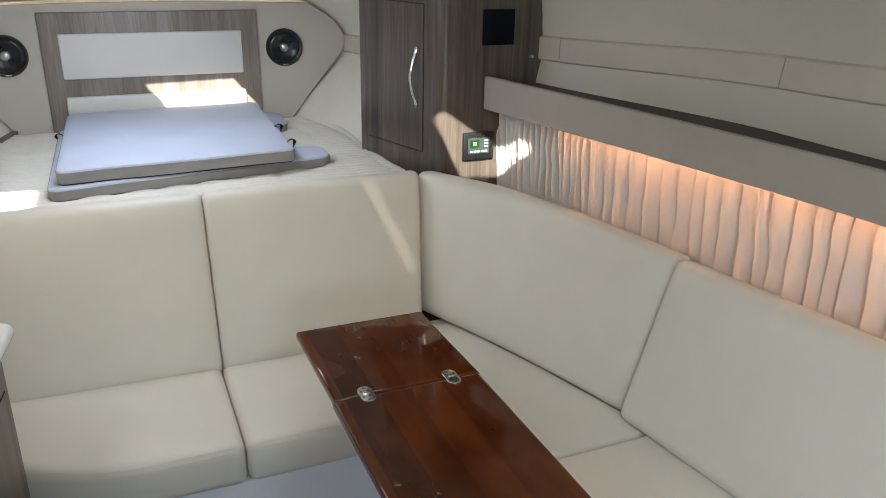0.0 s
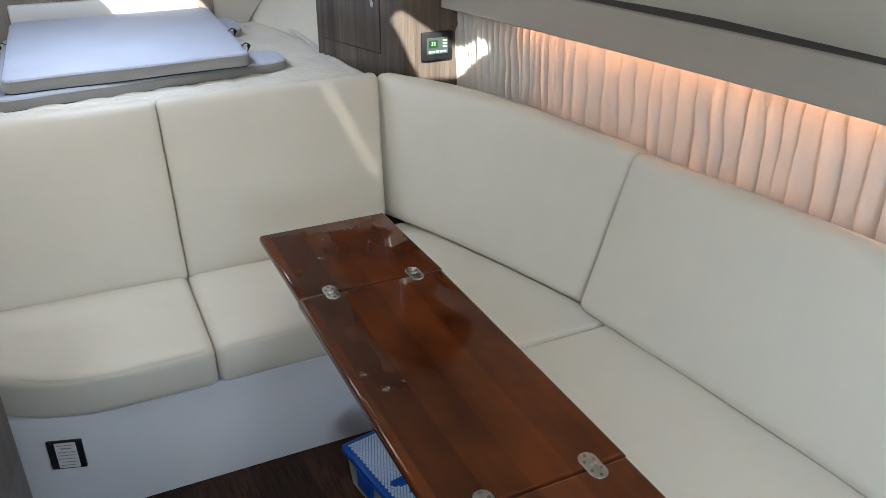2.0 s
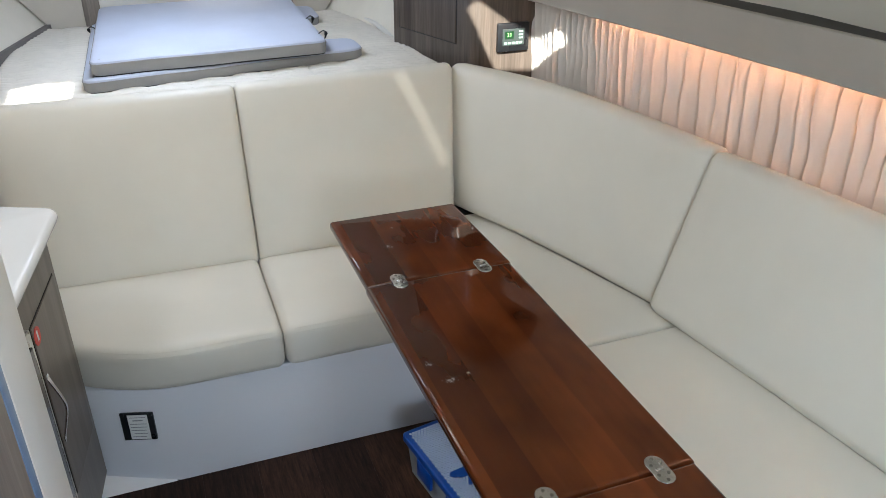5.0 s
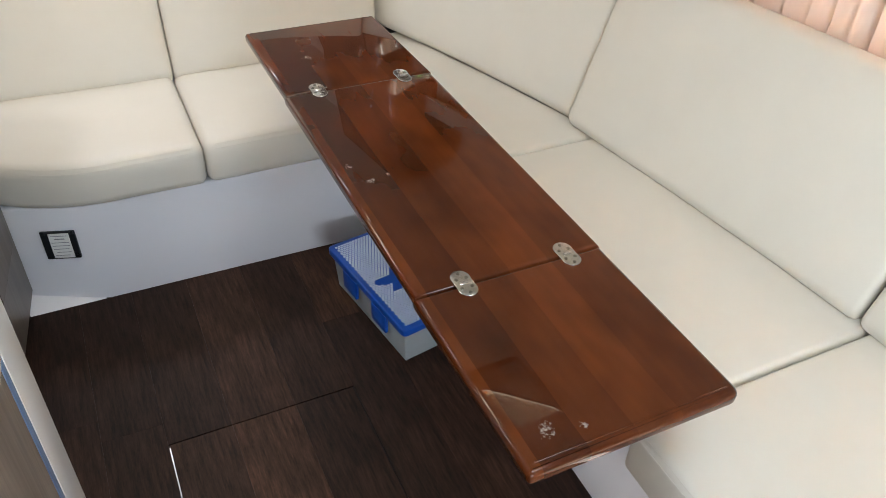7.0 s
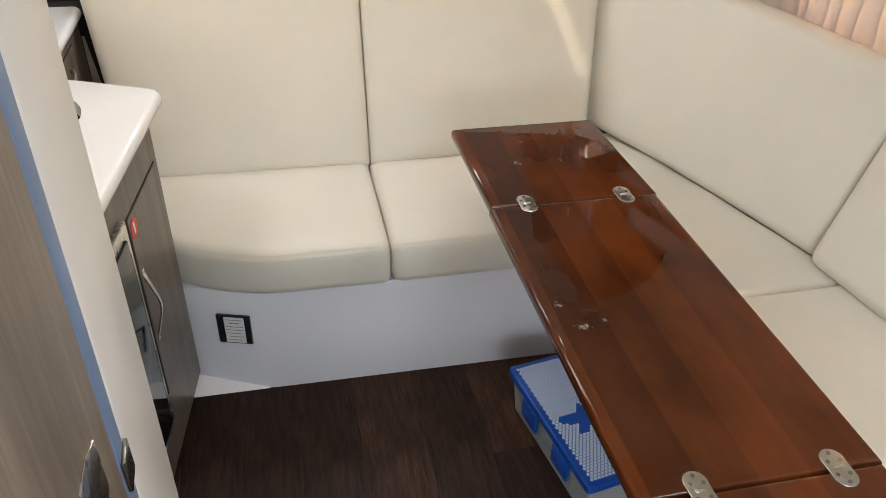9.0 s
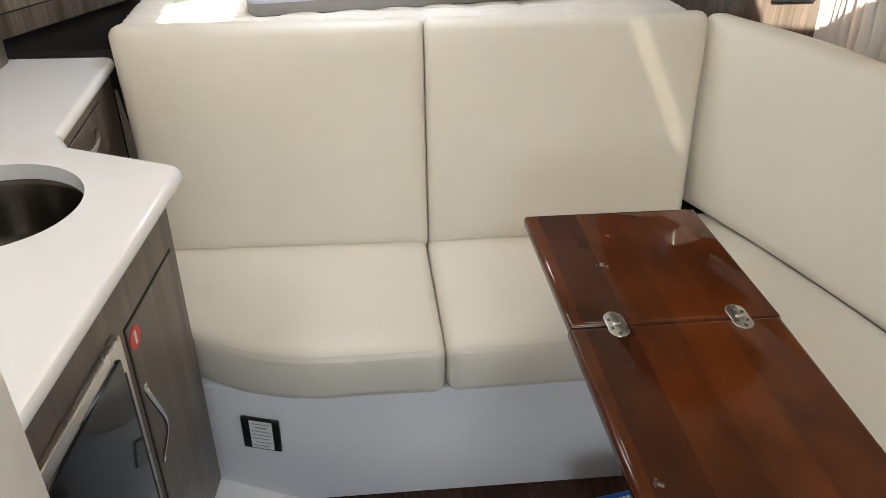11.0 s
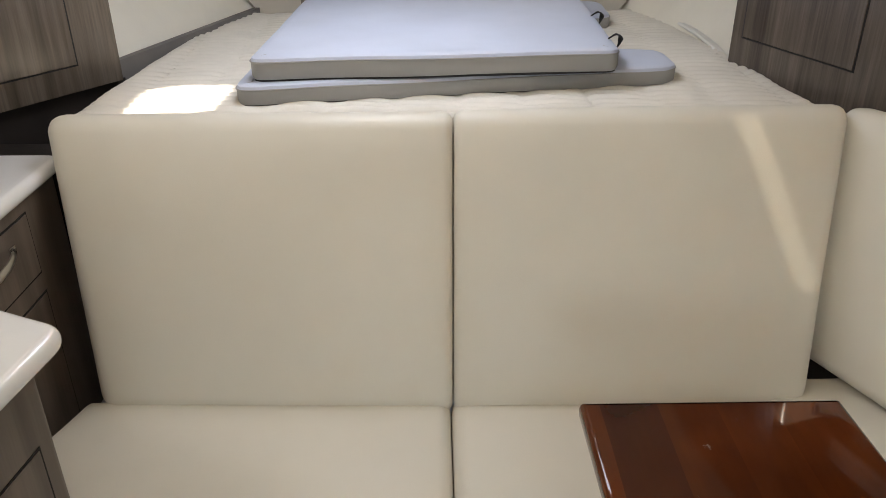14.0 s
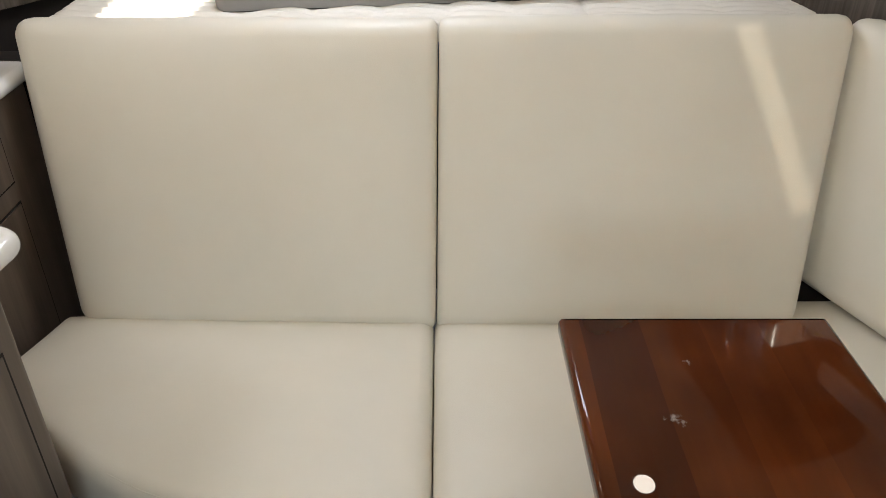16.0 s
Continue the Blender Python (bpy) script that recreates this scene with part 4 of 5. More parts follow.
# along the face: distance from its aft end
gy = lambda y: (y - 0.945) * math.hypot(1, 0.128)
gdoor = flush_door(gcab, gm, gy(1.487), gy(1.722), 0.27, 0.738, GALLEY_WOOD)
strap_handle(gdoor, gm, gy(1.503), 0.425, 0.598, 0.022)
part("sticker", disc_bm((gy(1.510), -0.004, 0.706), 0.0215, 0.0014, "y", 24, 0, gm), RED, gdoor, "round red sticker")
part("sticker_mark", box_bm((gy(1.510) - 0.004, -0.0053, 0.694), (gy(1.510) + 0.004, -0.0046, 0.719), 0, 1, gm), WHITE, gdoor, "white mark")
fr = base("fridge", -0.60, 1.24, 0.15, "built-in fridge with smoked glass front and steel frame", "fridge")
part("frame", box_bm((gy(1.02), -0.014, 0.215), (gy(1.447), 0.0, 0.765), 0.004, 2, gm), STEEL, fr, "brushed steel frame")
part("glass_door", box_bm((gy(1.045), -0.020, 0.245), (gy(1.420), -0.010, 0.738), 0.003, 2, gm), SMOKED, fr, "smoked black glass")
part("vent_slot", box_bm((gy(1.425), -0.0155, 0.30), (gy(1.432), -0.0135, 0.70), 0, 1, gm), MATT_BLACK, fr)
part("hinge_block", box_bm((gy(1.415), -0.022, 0.250), (gy(1.433), -0.012, 0.275), 0.003, 2, gm), BLACK, fr)

fcab = base("drawer_cabinet", -0.85, 2.17, 0.0, "grey-brown wood-grain drawer cabinet under the counter", "cabinet")
part("body", box_bm((-1.10, 1.905, 0.05), (-0.642, 2.372, 0.853), 0.002), GALLEY_WOOD, fcab)
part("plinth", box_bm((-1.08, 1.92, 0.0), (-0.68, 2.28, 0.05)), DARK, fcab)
dm = frame_plan((-0.642, 1.905), (-0.642, 2.395))
dr = flush_door(fcab, dm, 0.050, 0.337, 0.712, 0.829, GALLEY_WOOD, "drawer")
pts = [(0.070, -0.002, 0.791), (0.080, -0.010, 0.791), (0.115, -0.020, 0.790), (0.165, -0.026, 0.789), (0.215, -0.022, 0.790), (0.253, -0.011, 0.791), (0.265, -0.002, 0.792)]
pull = part("handle", tube_bm([dm @ p for p in spline(pts, 26)], 0.0042, 10, False, 1.9), STEEL, dr, "bowed flat steel pull")
for x in (0.070, 0.265):
    part("foot", box_bm((x - 0.010, -0.006, 0.782), (x + 0.010, 0.0, 0.800), 0.002, 2, dm), STEEL, pull)
flush_door(fcab, dm, 0.050, 0.337, 0.200, 0.668, GALLEY_WOOD)

ctr = rounded([(-0.476, 0.946, 0), (-0.366, 1.785, 0.040), (-0.598, 1.888, 0.02), (-0.631, 1.945, 0.03), (-0.628, 2.405, 0.030), (-1.20, 2.41, 0), (-1.24, 0.946, 0)], 6)
hole = [Vector((SINK[0] + SINK[2] * math.cos(k / 48 * math.tau), SINK[1] + SINK[2] * math.sin(k / 48 * math.tau))) for k in range(48)]
tagged(part("countertop", slab_bm(ctr, 0.854, 0.885, 0.0145, 6, [hole]), COUNTER), "glossy white solid-surface galley countertop with a sink cut-out", "countertop")
sk = bmesh.new()
prof = [(0.150, 0.853), (0.146, 0.845), (0.143, 0.76), (0.130, 0.735), (0.09, 0.727), (0.025, 0.724), (0.0245, 0.716), (0.10, 0.719), (0.138, 0.728), (0.150, 0.76), (0.156, 0.853)]
rings = [[sk.verts.new((SINK[0] + r * math.cos(k / 40 * math.tau), SINK[1] + r * math.sin(k / 40 * math.tau), z)) for k in range(40)] for r, z in prof]
for a, b in zip(rings, rings[1:] + rings[:1]):
    for k in range(40):
        sk.faces.new((a[k], a[(k + 1) % 40], b[(k + 1) % 40], b[k]))
snk = base("sink", SINK[0], SINK[1], 0.716, "round brushed steel sink set under the counter", "sink")
part("basin", sk, SINK_STEEL, snk)
part("drain", disc_bm((SINK[0], SINK[1], 0.722), 0.026, 0.006, "z", 24), CHROME, snk)

# port locker beside the berth, the round post and the dark recess under it
LA, LB = (-0.930, 2.398), (-0.652, 2.830)
lk = base("wall_locker", -0.95, 2.75, 0.905, "grey-brown wood-grain wall locker beside the berth", "locker")
lm = frame_plan(LA, LB)
part("body", box_bm((0, 0.0, 0.915), (0.514, 0.32, 1.60), 0.004, 2, lm), WOOD_LIT, lk)
ldoor = flush_door(lk, lm, 0.045, 0.399, 0.977, 1.50, WOOD_LIT)
strap_handle(ldoor, lm, 0.075, 1.155, 1.335)
post = base("corner_post", -0.91, 2.35, 0.885, "rounded wood-grain corner post on the counter", "post")
part("shaft", slab_bm(rounded([(-0.99, 2.30, 0.02), (-0.868, 2.305, 0.05), (-0.868, 2.395, 0.03), (-0.99, 2.40, 0.01)], 6), 0.8855, 1.72, 0.001), WOOD_LIT, post)
# recess panel and floor have the shade below the locker in their colour
tagged(part("recess_panel", plan_box((-0.93, 2.46), (-0.66, 2.86), 0.02, 0.30, 0.914), DARK), "dark panel giving the recess under the locker its shade", "panel", kind="structure")
tagged(part("recess_floor", box_bm((-1.05, 2.412, 0.83), (-0.648, 2.56, 0.85)), DARK), "floor of the recess beside the berth, darkened as shade", "panel", kind="structure")
tagged(part("side_panel", plan_box((-0.672, 2.86), (-0.462, 3.58), 0.02, 0.60, 0.953), LEDGE), "dark grey ledge between berth and hull side", "panel", kind="structure")

# ---- starboard hanging locker ----
RA, RB = (0.815, 2.868), (0.947, 2.455)
sl = base("hanging_locker", 1.05, 2.62, 0.60, "grey-brown wood-grain hanging locker with a rounded corner", "locker")
foot = rounded([(0.815, 2.868, 0.004), (0.962, 2.412, 0.045), (1.42, 2.412, 0), (1.30, 2.95, 0), (0.90, 2.95, 0)], 8)
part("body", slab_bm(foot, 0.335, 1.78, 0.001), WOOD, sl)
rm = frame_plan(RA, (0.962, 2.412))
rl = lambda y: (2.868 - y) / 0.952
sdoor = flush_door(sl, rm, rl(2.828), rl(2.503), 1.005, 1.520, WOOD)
strap_handle(sdoor, rm, rl(2.540), 1.170, 1.365)
# hatch-like black screen and latch on the locker's aft face
scr = base("black_panel", 1.175, 2.408, 1.39, "square black glass panel on the locker", "panel")
part("panel", box_bm((1.114, 2.405, 1.388), (1.236, 2.4125, 1.508), 0.003), SCREEN, scr)
kn = base("knob", 1.309, 2.408, 1.34, "small steel knob on the locker", "knob")
part("button", disc_bm((1.309, 2.405, 1.345), 0.006, 0.014, "y", 16, 0.001), STEEL, kn)
cp = base("control_panel", 1.11, 2.408, 0.985, "black climate control panel with a green display", "control panel")
part("bezel", box_bm((1.048, 2.396, 0.986), (1.170, 2.4125, 1.086), 0.005), BLACK, cp)
part("face", box_bm((1.066, 2.3945, 1.008), (1.150, 2.397, 1.066), 0.001, 1), KEYPAD, cp, "grey keypad face")
lcd = part("display", box_bm((1.074, 2.3935, 1.032), (1.108, 2.3952, 1.058), 0, 1), LCD, cp, "lit green display")
for k in range(5):
    part("key", box_bm((1.073 + k * 0.0145, 2.3930, 1.013), (1.084 + k * 0.0145, 2.3948, 1.021), 0.0005, 1), KEY, cp, "pale lit key")
for k in range(3):
    part("key", box_bm((1.128, 2.3930, 1.031 + k * 0.011), (1.144, 2.3948, 1.037 + k * 0.011), 0.0005, 1), KEY, cp, "pale lit key")
font = bpy.data.curves.new("digits", "FONT")
font.body, font.size, font.extrude, font.align_x, font.align_y = "33", 0.018, 0.0002, "CENTER", "CENTER"
txt = new("digits", font)
txt.data.materials.append(LCD_INK)
txt.parent = lcd
txt.matrix_basis = pose(1.091, 2.3932, 1.045, 90, 0, 0)

# ---- shelf bin, light strip and curtain along the hull side ----
SH = [(1.128, 2.408), (1.215, 2.00), (1.303, 1.566), (1.395, 1.016), (1.445, 0.50), (1.475, -0.20), (1.485, -1.39)]
shp = spline([(x, y, 0) for x, y in SH], 44)


def offset_line(pts, d):
    res = []
    for i, p in enumerate(pts):
        t = (pts[min(i + 1, len(pts) - 1)] - pts[max(i - 1, 0)]).normalized()
        res.append(p + Vector((-t.y, t.x, 0)) * d)
    return res


def wall_strip(line, d0, d1, z0, z1, lean=0.0, r=0.003):
    """A long board following line, between two offsets outboard."""
    a0, a1 = offset_line(line, d0), offset_line(line, d1)
    bm = bmesh.new()
    rings = []
    for p, q in zip(a0, a1):
        w = (q - p).normalized()
        rings.append([bm.verts.new(c) for c in (p + w * r + Vector((0, 0, z0)), q - w * r + Vector((0, 0, z0)), q + Vector((0, 0, z0 + r)), q + Vector((0, 0, z1 - r)) + w * lean, q - w * r + Vector((0, 0, z1)) + w * lean, p + w * r + Vector((0, 0, z1)) + w * lean, p + Vector((0, 0, z1 - r)) + w * lean, p + Vector((0, 0, z0 + r)))])
    for a, b in zip(rings, rings[1:]):
        for k in range(8):
            bm.faces.new((a[k], a[(k + 1) % 8], b[(k + 1) % 8], b[k]))
    bm.faces.new(rings[0]), bm.faces.new(rings[-1])
    return bm


shelf = base("shelf", 1.35, 1.2, 1.166, "long beige vinyl-faced shelf bin along the hull side", "shelf")
part("front_board", wall_strip(shp, 0.0, 0.020, 1.166, 1.282), SHELF_VINYL, shelf, "smooth grey-beige vinyl-covered front board")
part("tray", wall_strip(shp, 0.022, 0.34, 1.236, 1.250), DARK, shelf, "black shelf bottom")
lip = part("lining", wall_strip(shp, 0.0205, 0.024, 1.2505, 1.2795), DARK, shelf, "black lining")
strip = base("light_strip", 1.35, 1.0, 1.18, "warm light strip hidden under the shelf", "light strip")
part("strip", wall_strip(shp[6:], 0.043, 0.053, 1.224, 1.234), LED, strip)
part("channel", wall_strip(shp[6:], 0.037, 0.041, 1.178, 1.235, 0.0, 0.001), MATT_BLACK, strip, "dark light shield")

cur = base("curtain", 1.36, 1.2, 0.86, "pleated beige curtain lit warm from above", "curtain")
cline = offset_line(shp, 0.075)
seglen = [0.0]
for i in range(1, len(cline)):
    seglen.append(seglen[-1] + (cline[i] - cline[i - 1]).length)
total = seglen[-1]
rows = []
rng = random.Random(7)
folds, s = [], 0.0
while s < total:
    folds.append((s, rng.uniform(0.8, 1.2), rng.uniform(0.25, 0.5), rng.uniform(0.004, 0.020)))
    s += rng.uniform(0.030, 0.050) * (0.72 if s < 0.45 else 1.35)
NU, NV = 1300, 20
grid = []
fi = 0
for i in range(NU + 1):
    s = total * i / NU
    while fi < len(folds) - 1 and folds[fi + 1][0] <= s:
        fi += 1
    s0, amp, kink, sway = folds[fi]
    s1 = folds[fi + 1][0] if fi < len(folds) - 1 else s0 + 0.05
    ph = min(1.0, (s - s0) / (s1 - s0))
    k = 0
    while k < len(cline) - 2 and seglen[k + 1] < s:
        k += 1
    f = (s - seglen[k]) / (seglen[k + 1] - seglen[k])
    p = cline[k].lerp(cline[k + 1], f)
    t = (cline[k + 1] - cline[k]).normalized()
    nrm = Vector((-t.y, t.x, 0))
    col = []
    for j in range(NV + 1):
        v = j / NV
        deep = (0.019 if s < 0.50 else 0.013) * amp
        wob = 0.006 * noise.noise(Vector((s * 9, v * 2.2, 3))) * (0.3 + v)
        tuck = max(0.0, (ph - 0.80) / 0.20)
        off = deep * (2 * ph ** 1.4 - 1 + (0.9 if s < 0.5 else 0.45) * tuck) * (0.85 + 0.25 * math.sin(v * 5 + s0 * 40)) + wob
        bend = max(0.0, v - kink)
        slide = sway * (1 - math.exp(-bend * 6)) + 0.006 * noise.noise(Vector((s * 11, v * 4.5, 9)))
        col.append(p + nrm * off + t * slide + Vector((0, 0, 1.205 - v * 0.36)))
    grid.append(col)
part("cloth", strip_bm(grid), CLOTH, cur)
part("rod", tube_bm([c + Vector((0, 0, 1.196)) for c in offset_line(shp, 0.095)], 0.005, 8), STEEL, cur)

# ---- berth ----


def bed_edge(y):
    """Half-open range of the mattress at y."""
    f = (y - 2.46) / (3.585 - 2.46)
    return -0.640 + 0.05 * f + 0.05 * f ** 3, 0.884 - 0.075 * f - 0.03 * f ** 3


bed = base("berth_mattress", CX, 3.0, 0.80, "berth mattress covered with an ivory quilted bedspread", "mattress")
bm = bmesh.new()
NX, NY = 132, 230
gridv = []
for j in range(NY + 1):
    y = 2.462 + (3.566 - 2.462) * j / NY
    x0, x1 = bed_edge(y)
    rowv = []
    for i in range(NX + 1):
        u = i / NX
        x = x0 + (x1 - x0) * u
        du = min(u, 1 - u) * (x1 - x0)
        dv = min(y - 2.462, 3.566 - y)
        edge = min(du, dv + 0.0)
        drop = 0.0
        if edge < 0.03:
            drop = 0.03 - math.sqrt(max(0.0, 0.03 ** 2 - (0.03 - edge) ** 2))
        band = (x + 0.03 * (y - 3.0)) / 0.135
        col = math.floor(band)
        seam = abs(math.sin(band * math.pi)) ** 0.35
        row_at = (y + 0.10 * (x - 0.1) * (1 if col % 2 else 0.6) + 0.007 * noise.noise(Vector((x * 14, y * 9, col)))) / 0.035 + 0.37 * (col % 3)
        puff = 0.0150 * (abs(math.sin(row_at * math.pi)) ** 0.42) * (0.35 + 0.65 * seam)
        wave = 0.004 * noise.noise(Vector((x * 7, y * 7, 1)))
        rowv.append(bm.verts.new((x, y, 0.929 + puff + wave - drop)))
    gridv.append(rowv)
for a, b in zip(gridv, gridv[1:]):
    for k in range(NX):
        bm.faces.new((a[k], a[k + 1], b[k + 1], b[k]))
edge_loop = [*gridv[0], *[r[-1] for r in gridv[1:]], *reversed(gridv[-1][:-1]), *[r[0] for r in reversed(gridv[1:-1])]]
low = [bm.verts.new((v.co.x, v.co.y, 0.862)) for v in edge_loop]
for k in range(len(low)):
    q = (k + 1) % len(low)
    bm.faces.new((edge_loop[k], edge_loop[q], low[q], low[k]))
bm.faces.new(low)
part("bedspread", bm, QUILT, bed, "ivory quilted bedspread")
part("foam_core", slab_bm(rounded([(-0.645, 2.466, 0.02), (0.878, 2.466, 0.02), (0.78, 3.58, 0.02), (-0.55, 3.58, 0.02)]), 0.801, 0.8615, 0.01), PAD, bed, "plain white mattress side")

fold = tube_bm(spline([(0.835, 2.93, 0.925), (0.832, 3.05, 0.940), (0.822, 3.25, 0.946), (0.795, 3.42, 0.944), (0.765, 3.50, 0.930)], 20), 0.012, 8, False, 0.6)
part("sheet_fold", fold, PANEL_WHITE, bed, "white sheet showing beside the bedspread")


def pad_thing(corners, z0, z1, words, straps):
    cx = sum(c[0] for c in corners) / len(corners)
    cy = sum(c[1] for c in corners) / len(corners)
    ob = base("mattress_pad", cx, cy, z0, words, "pad", "stacked pads")
    line = rounded(corners, 8)
    dense = []
    for i, p in enumerate(line):
        q = line[(i + 1) % len(line)]
        n = max(1, int((q - p).length / 0.04))
        dense += [p.lerp(q, k / n) for k in range(n)]
    bm = bmesh.new()
    rad = 0.010
    prof = [(rad, z0), (rad * 0.3, z0 + rad * 0.3), (0, z0 + rad), (0, z1 - rad), (rad * 0.3, z1 - rad * 0.3), (rad, z1)]
    rings = [[bm.verts.new((p.x, p.y, z)) for p in inset(dense, d)] for d, z in prof]
    n = len(dense)
    for a, b in zip(rings, rings[1:]):
        for k in range(n):
            bm.faces.new((a[k], a[(k + 1) % n], b[(k + 1) % n], b[k]))
    bm.faces.new(rings[0])
    for d in (0.022, 0.034):
        nxt = [bm.verts.new((p.x, p.y, z1 + 0.05 * (d - rad))) for p in inset(dense, d)]
        a = rings[-1]
        for k in range(n):
            bm.faces.new((a[k], a[(k + 1) % n], nxt[(k + 1) % n], nxt[k]))
        rings.append(nxt)
    bm.faces.new(rings[-1])
    for v in bm.verts:
        v.co.z += 0.0025 * noise.noise(v.co * 5)
        v.co.y += 0.003 * noise.noise(v.co * 4 + Vector((5, 0, 0)))
    cover = part("cover", bm, PAD, ob)
    # faces not turned up get the darker copy, as painted shade
    cover.data.materials.append(PAD_SHADED)
    for poly in cover.data.polygons:
        poly.material_index = 1 if poly.normal.z < 0.35 else 0
    # black inset slab added to darken the contact shadow below the pad
    under = inset(dense, 0.004)
    part("shadow_slab", slab_bm(under, z0 - (0.0020 if z0 > 0.95 else -0.001), z0 + 0.006, 0.001, 2), MATT_BLACK, ob, "black slab deepening the shadow line under the pad")
    welt = [Vector((p.x, p.y, z1 - 0.010 + 0.0025 * noise.noise(Vector((p.x, p.y, z1)) * 5))) for p in inset(dense, -0.0005)]
    part("welt", tube_bm(welt, 0.0016, 5, True), PAD_SHADED, cover, "sewn edge seam")
    for x, y, d in straps:
        pts = [(x - 0.01 * d, y, z0 + 0.01), (x + 0.012 * d, y, z0 + 0.03), (x + 0.016 * d, y - 0.008, z1 + 0.004), (x + 0.004 * d, y - 0.012, z1 + 0.012), (x - 0.01 * d, y - 0.006, z1 + 0.002)]
        part("strap", tube_bm(spline(pts, 14), 0.006, 6, False, 0.35), MATT_BLACK, ob, "black webbing strap")
    return ob


pad_thing([(-0.315, 2.515, 0.04), (0.634, 2.660, 0.05), (0.632, 2.815, 0.05), (0.515, 2.835, 0.03), (0.520, 3.235, 0.03), (0.605, 3.250, 0.05), (0.615, 3.48, 0.06), (-0.30, 3.40, 0.04)], 0.937, 0.981, "lower pale grey cushion pad lying on the berth", [(-0.292, 3.28, -1)])
pad_thing([(-0.285, 2.545, 0.035), (0.487, 2.600, 0.035), (0.515, 3.50, 0.06), (-0.265, 3.47, 0.05)], 0.9825, 1.031, "upper pale grey cushion pad stacked on another", [(0.489, 2.70, 1), (0.498, 2.96, 1)])

# headboard with white panels
hb = base("headboard", 0.11, 3.595, 0.94, "grey wood-grain headboard with white padded panels", "headboard")
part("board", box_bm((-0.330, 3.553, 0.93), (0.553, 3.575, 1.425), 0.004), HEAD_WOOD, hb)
part("upper_panel", box_bm((-0.260, 3.540, 1.156), (0.478, 3.556, 1.340), 0.006, 3), PANEL_WHITE, hb, "white vinyl panel")
part("lower_panel", box_bm((-0.262, 3.530, 0.95), (0.482, 3.556, 1.083), 0.008, 3), PANEL_WHITE, hb, "white vinyl panel")


def speaker(x, z):
    sp = base("speaker", x, 3.58, z - 0.084, "round black marine speaker with a silver centre", "speaker", "berth speakers")
    part("rim", ring_bm((x, 3.5675, z), 0.084, 0.068, 0.016), BLACK, sp, "glossy black rim")
    cone = bmesh.new()
    prof = [(0.069, 0.010), (0.060, 0.014), (0.052, 0.006), (0.022, 0.001), (0.020, 0.004)]
    rings = [[cone.verts.new((x + r * math.cos(k / 40 * math.tau), 3.5675 - d, z + r * math.sin(k / 40 * math.tau))) for k in range(40)] for r, d in prof]
    for a, b in zip(rings, rings[1:]):
        for k in range(40):
            cone.faces.new((a[k], a[(k + 1) % 40], b[(k + 1) % 40], b[k]))
    cone.faces.new(rings[-1])
    part("cone", cone, BLACK, sp, "black cone")
    dome = bmesh.new()
    bmesh.ops.create_uvsphere(dome, u_segments=20, v_segments=12, radius=0.021)
    for v in dome.verts:
        v.co.y *= 0.6
    dome.transform(Matrix.Translation((x, 3.563, z)))
    part("dome", dome, STEEL, sp, "silver centre dome")
    part("badge", box_bm((x - 0.012, 3.550, z - 0.079), (x + 0.012, 3.552, z - 0.073), 0.0005, 1), STEEL, sp, "small pale badge")


speaker(0.671, 1.258)
speaker(-0.461, 1.258)

# door latch of the toilet compartment
lt = base("door_latch", fx(0.61) + 0.005, 0.61, 0.87, "brushed steel door latch with a curved lever", "latch")
fm = frame_plan((fx(0), 0), (fx(1), 1))
dmf = Matrix.Translation((-0.0030, -0.030, 0)) @ frame_plan((fd(0), 0), (fd(1), 1))
side = [(0.646 - 0.040 * math.sin(k / 14 * math.pi) ** 0.8 + 0.034 * (k / 14 - 0.5), 0.912 + 0.092 * k / 14) for k in range(15)]
lb = slab_bm([Vector(p) for p in [(0.692, 1.002), (0.692, 0.935), (0.668, 0.916)] + side][::-1], 0.0, 0.003, 0.001, 2)
lb.transform(dmf @ Matrix(((1, 0, 0, 0), (0, 0, -1, 0.001), (0, 1, 0, 0), (0, 0, 0, 1))))
part("plate", lb, STEEL, lt)
part("keyhole", disc_bm((0.658, -0.0026, 0.966), 0.005, 0.003, "y", 14, 0, dmf), MATT_BLACK, lt)
part("spindle", disc_bm((0.660, -0.012, 0.922), 0.0125, 0.022, "y", 20, 0.003, dmf), BLACK, lt, "black spindle")
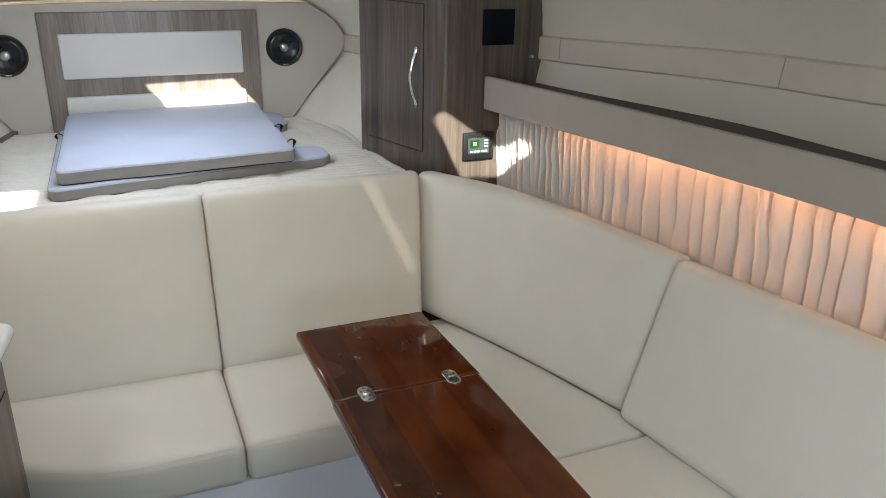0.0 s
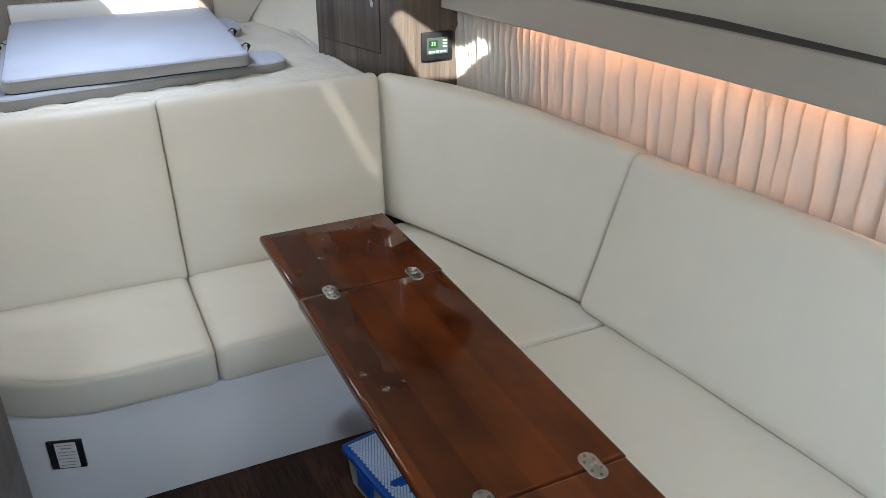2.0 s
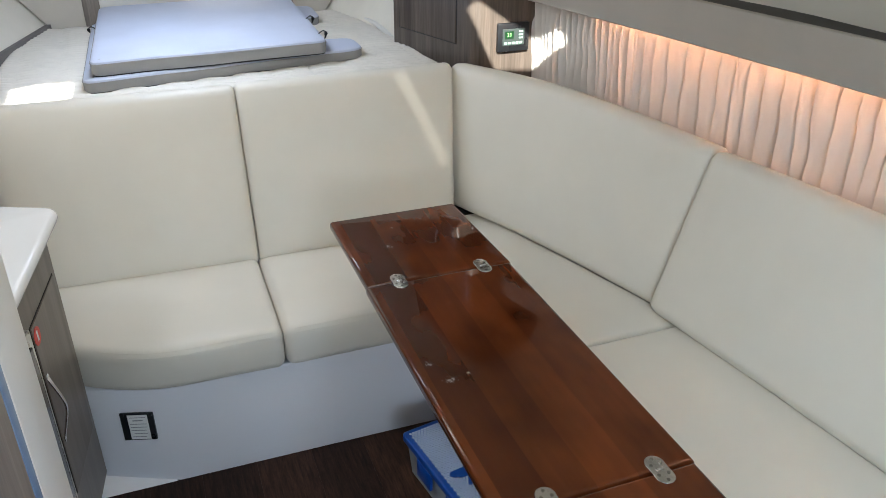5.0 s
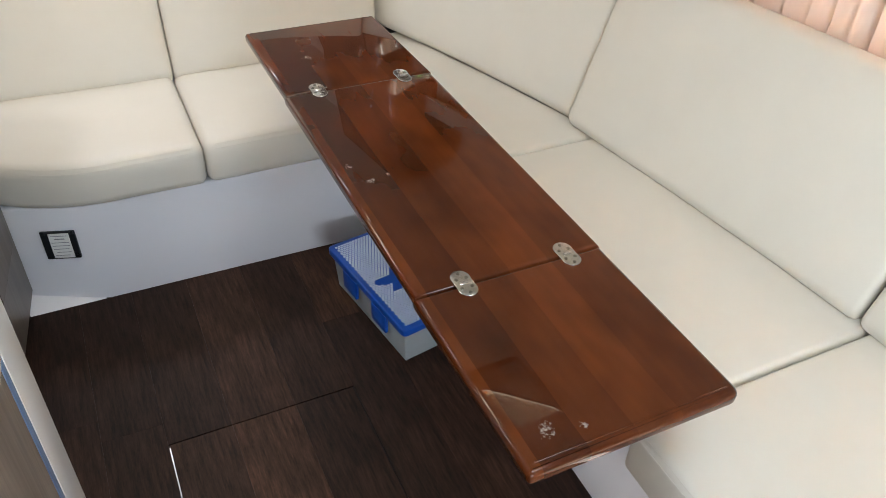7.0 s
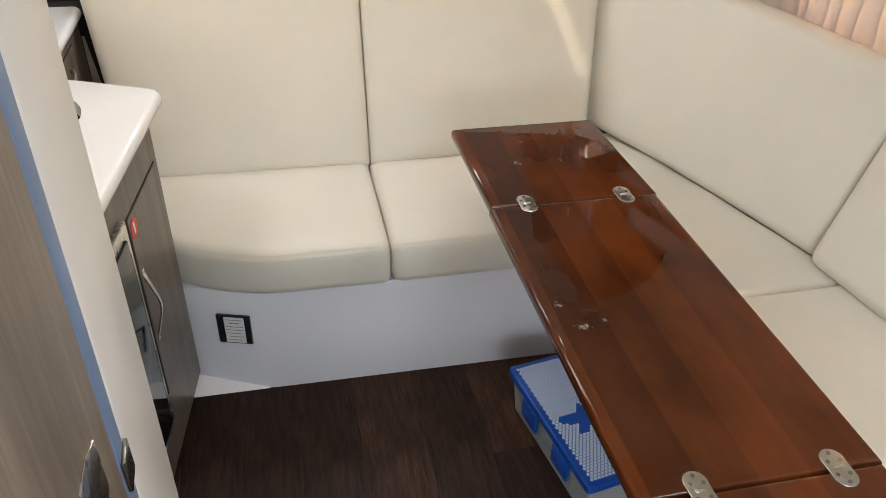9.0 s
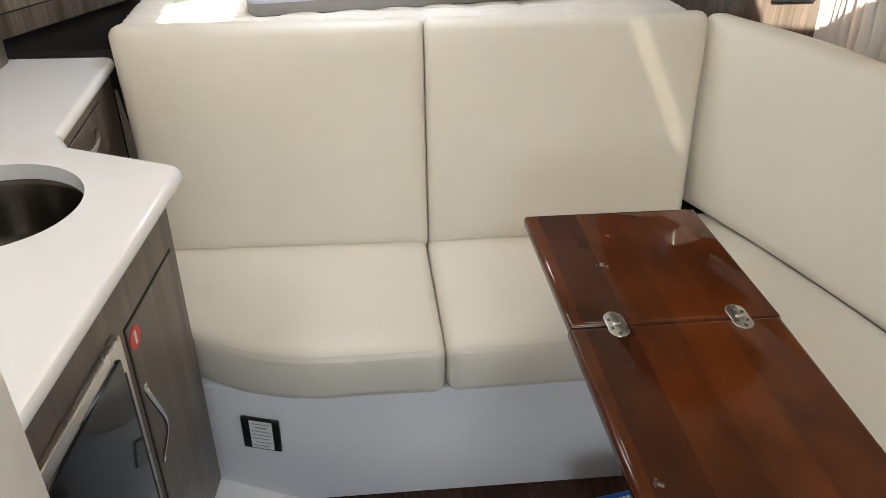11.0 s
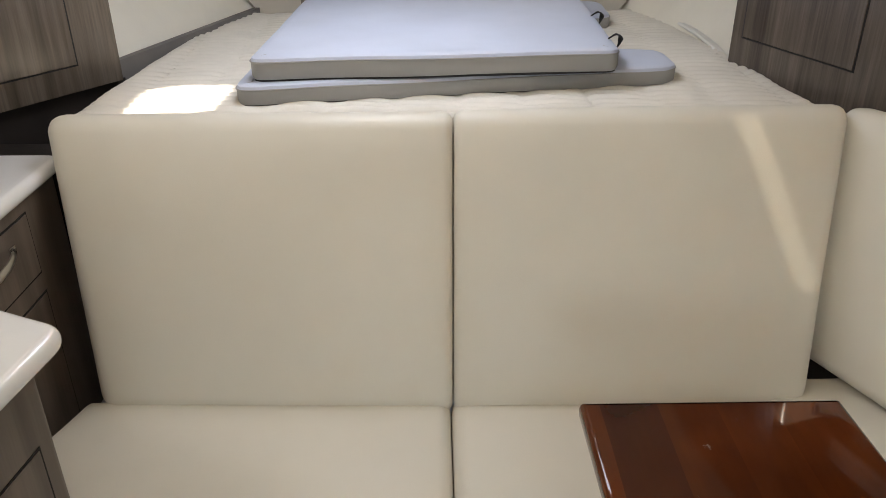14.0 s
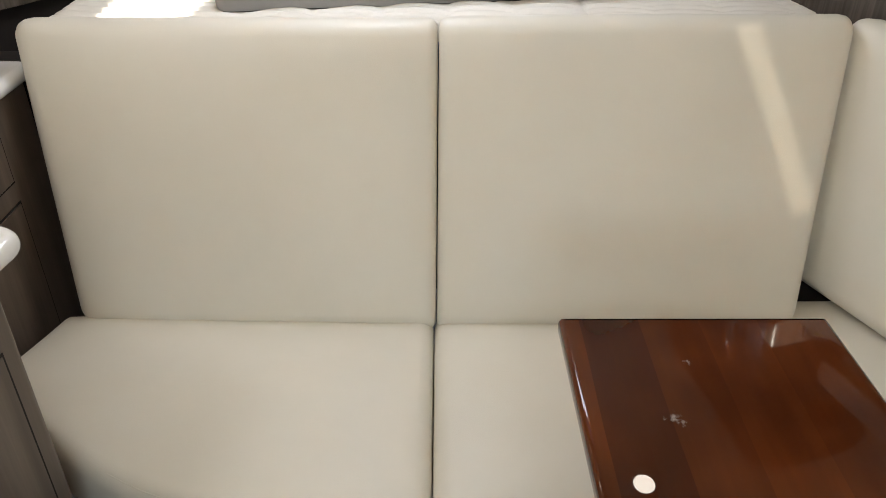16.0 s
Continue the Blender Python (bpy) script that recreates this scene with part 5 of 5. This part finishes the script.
part("lever", tube_bm([dmf @ p for p in spline([(0.661, -0.022, 0.931), (0.664, -0.025, 0.917), (0.655, -0.026, 0.897), (0.634, -0.025, 0.881), (0.606, -0.022, 0.873), (0.580, -0.018, 0.873)], 20)], 0.0062, 10, False, 0.8), SATIN, lt, "curved satin steel lever")
part("strike", box_bm((0.701, -0.003, 0.872), (0.738, 0.002, 0.918), 0.001, 2, fm), SCREW, lt, "dark steel strike plate")

# ceiling downlights
for x, y in ((0.582, 2.355), (-0.42, 1.80), (-0.75, 2.05)):
    dl = base("downlight", x, y, ceiling_z(x, y), "small round recessed downlight in the headliner", "downlight", "ceiling downlights")
    z = ceiling_z(x, y)
    part("bezel", disc_bm((x, y, z - 0.008), 0.046, 0.030, "z", 28, 0.002), CHROME, dl)
    part("lens", disc_bm((x, y, z - 0.022), 0.038, 0.006, "z", 24), SPOT, dl, "lit lens")

# ---- floor planks, with the joints of a lift-out hatch ----
PW = 0.148


def plank_bm(w, ln):
    return box_bm((-w / 2, -ln / 2, -0.006), (w / 2, ln / 2, 0.0), 0.0003, 1)


def plank(x0, x1, y0, y1):
    me_bm = plank_bm(x1 - x0 - 0.0002, y1 - y0 - 0.0002)
    ob = part("plank", me_bm, PLANK, None, smooth=False)
    ob.location = ((x0 + x1) / 2, (y0 + y1) / 2, 0)
    ob.parent = FLOOR
    return ob


rng = random.Random(11)
xs = [-0.60, -0.455, -0.305, -0.158, -0.0, 0.165, 0.3255, 0.475, 0.60, 0.735]
for i in range(len(xs) - 1):
    x0, x1 = xs[i], xs[i + 1]
    y = 1.752
    if 2 < i < 6:
        plank(x0, x1, 1.1342, 1.752)
        y = 1.131
        x0i = x0 + (0.004 if i == 3 else 0)
        x1i = x1 - (0.004 if i == 5 else 0)
    else:
        x0i, x1i = x0, x1
    first = True
    while y > -1.45:
        ln = rng.uniform(0.35, 0.6) if first else rng.uniform(0.7, 1.1)
        first = False
        y1 = max(-1.455, y - ln)
        plank(x0i, x1i, y1, y)
        y = y1
# pale edging along one side of the lift-out hatch
part("hatch_edging", box_bm((-0.1570, 0.62, -0.005), (-0.1545, 1.122, 0.0006)), STEEL, FLOOR, "pale metal edging", smooth=False)
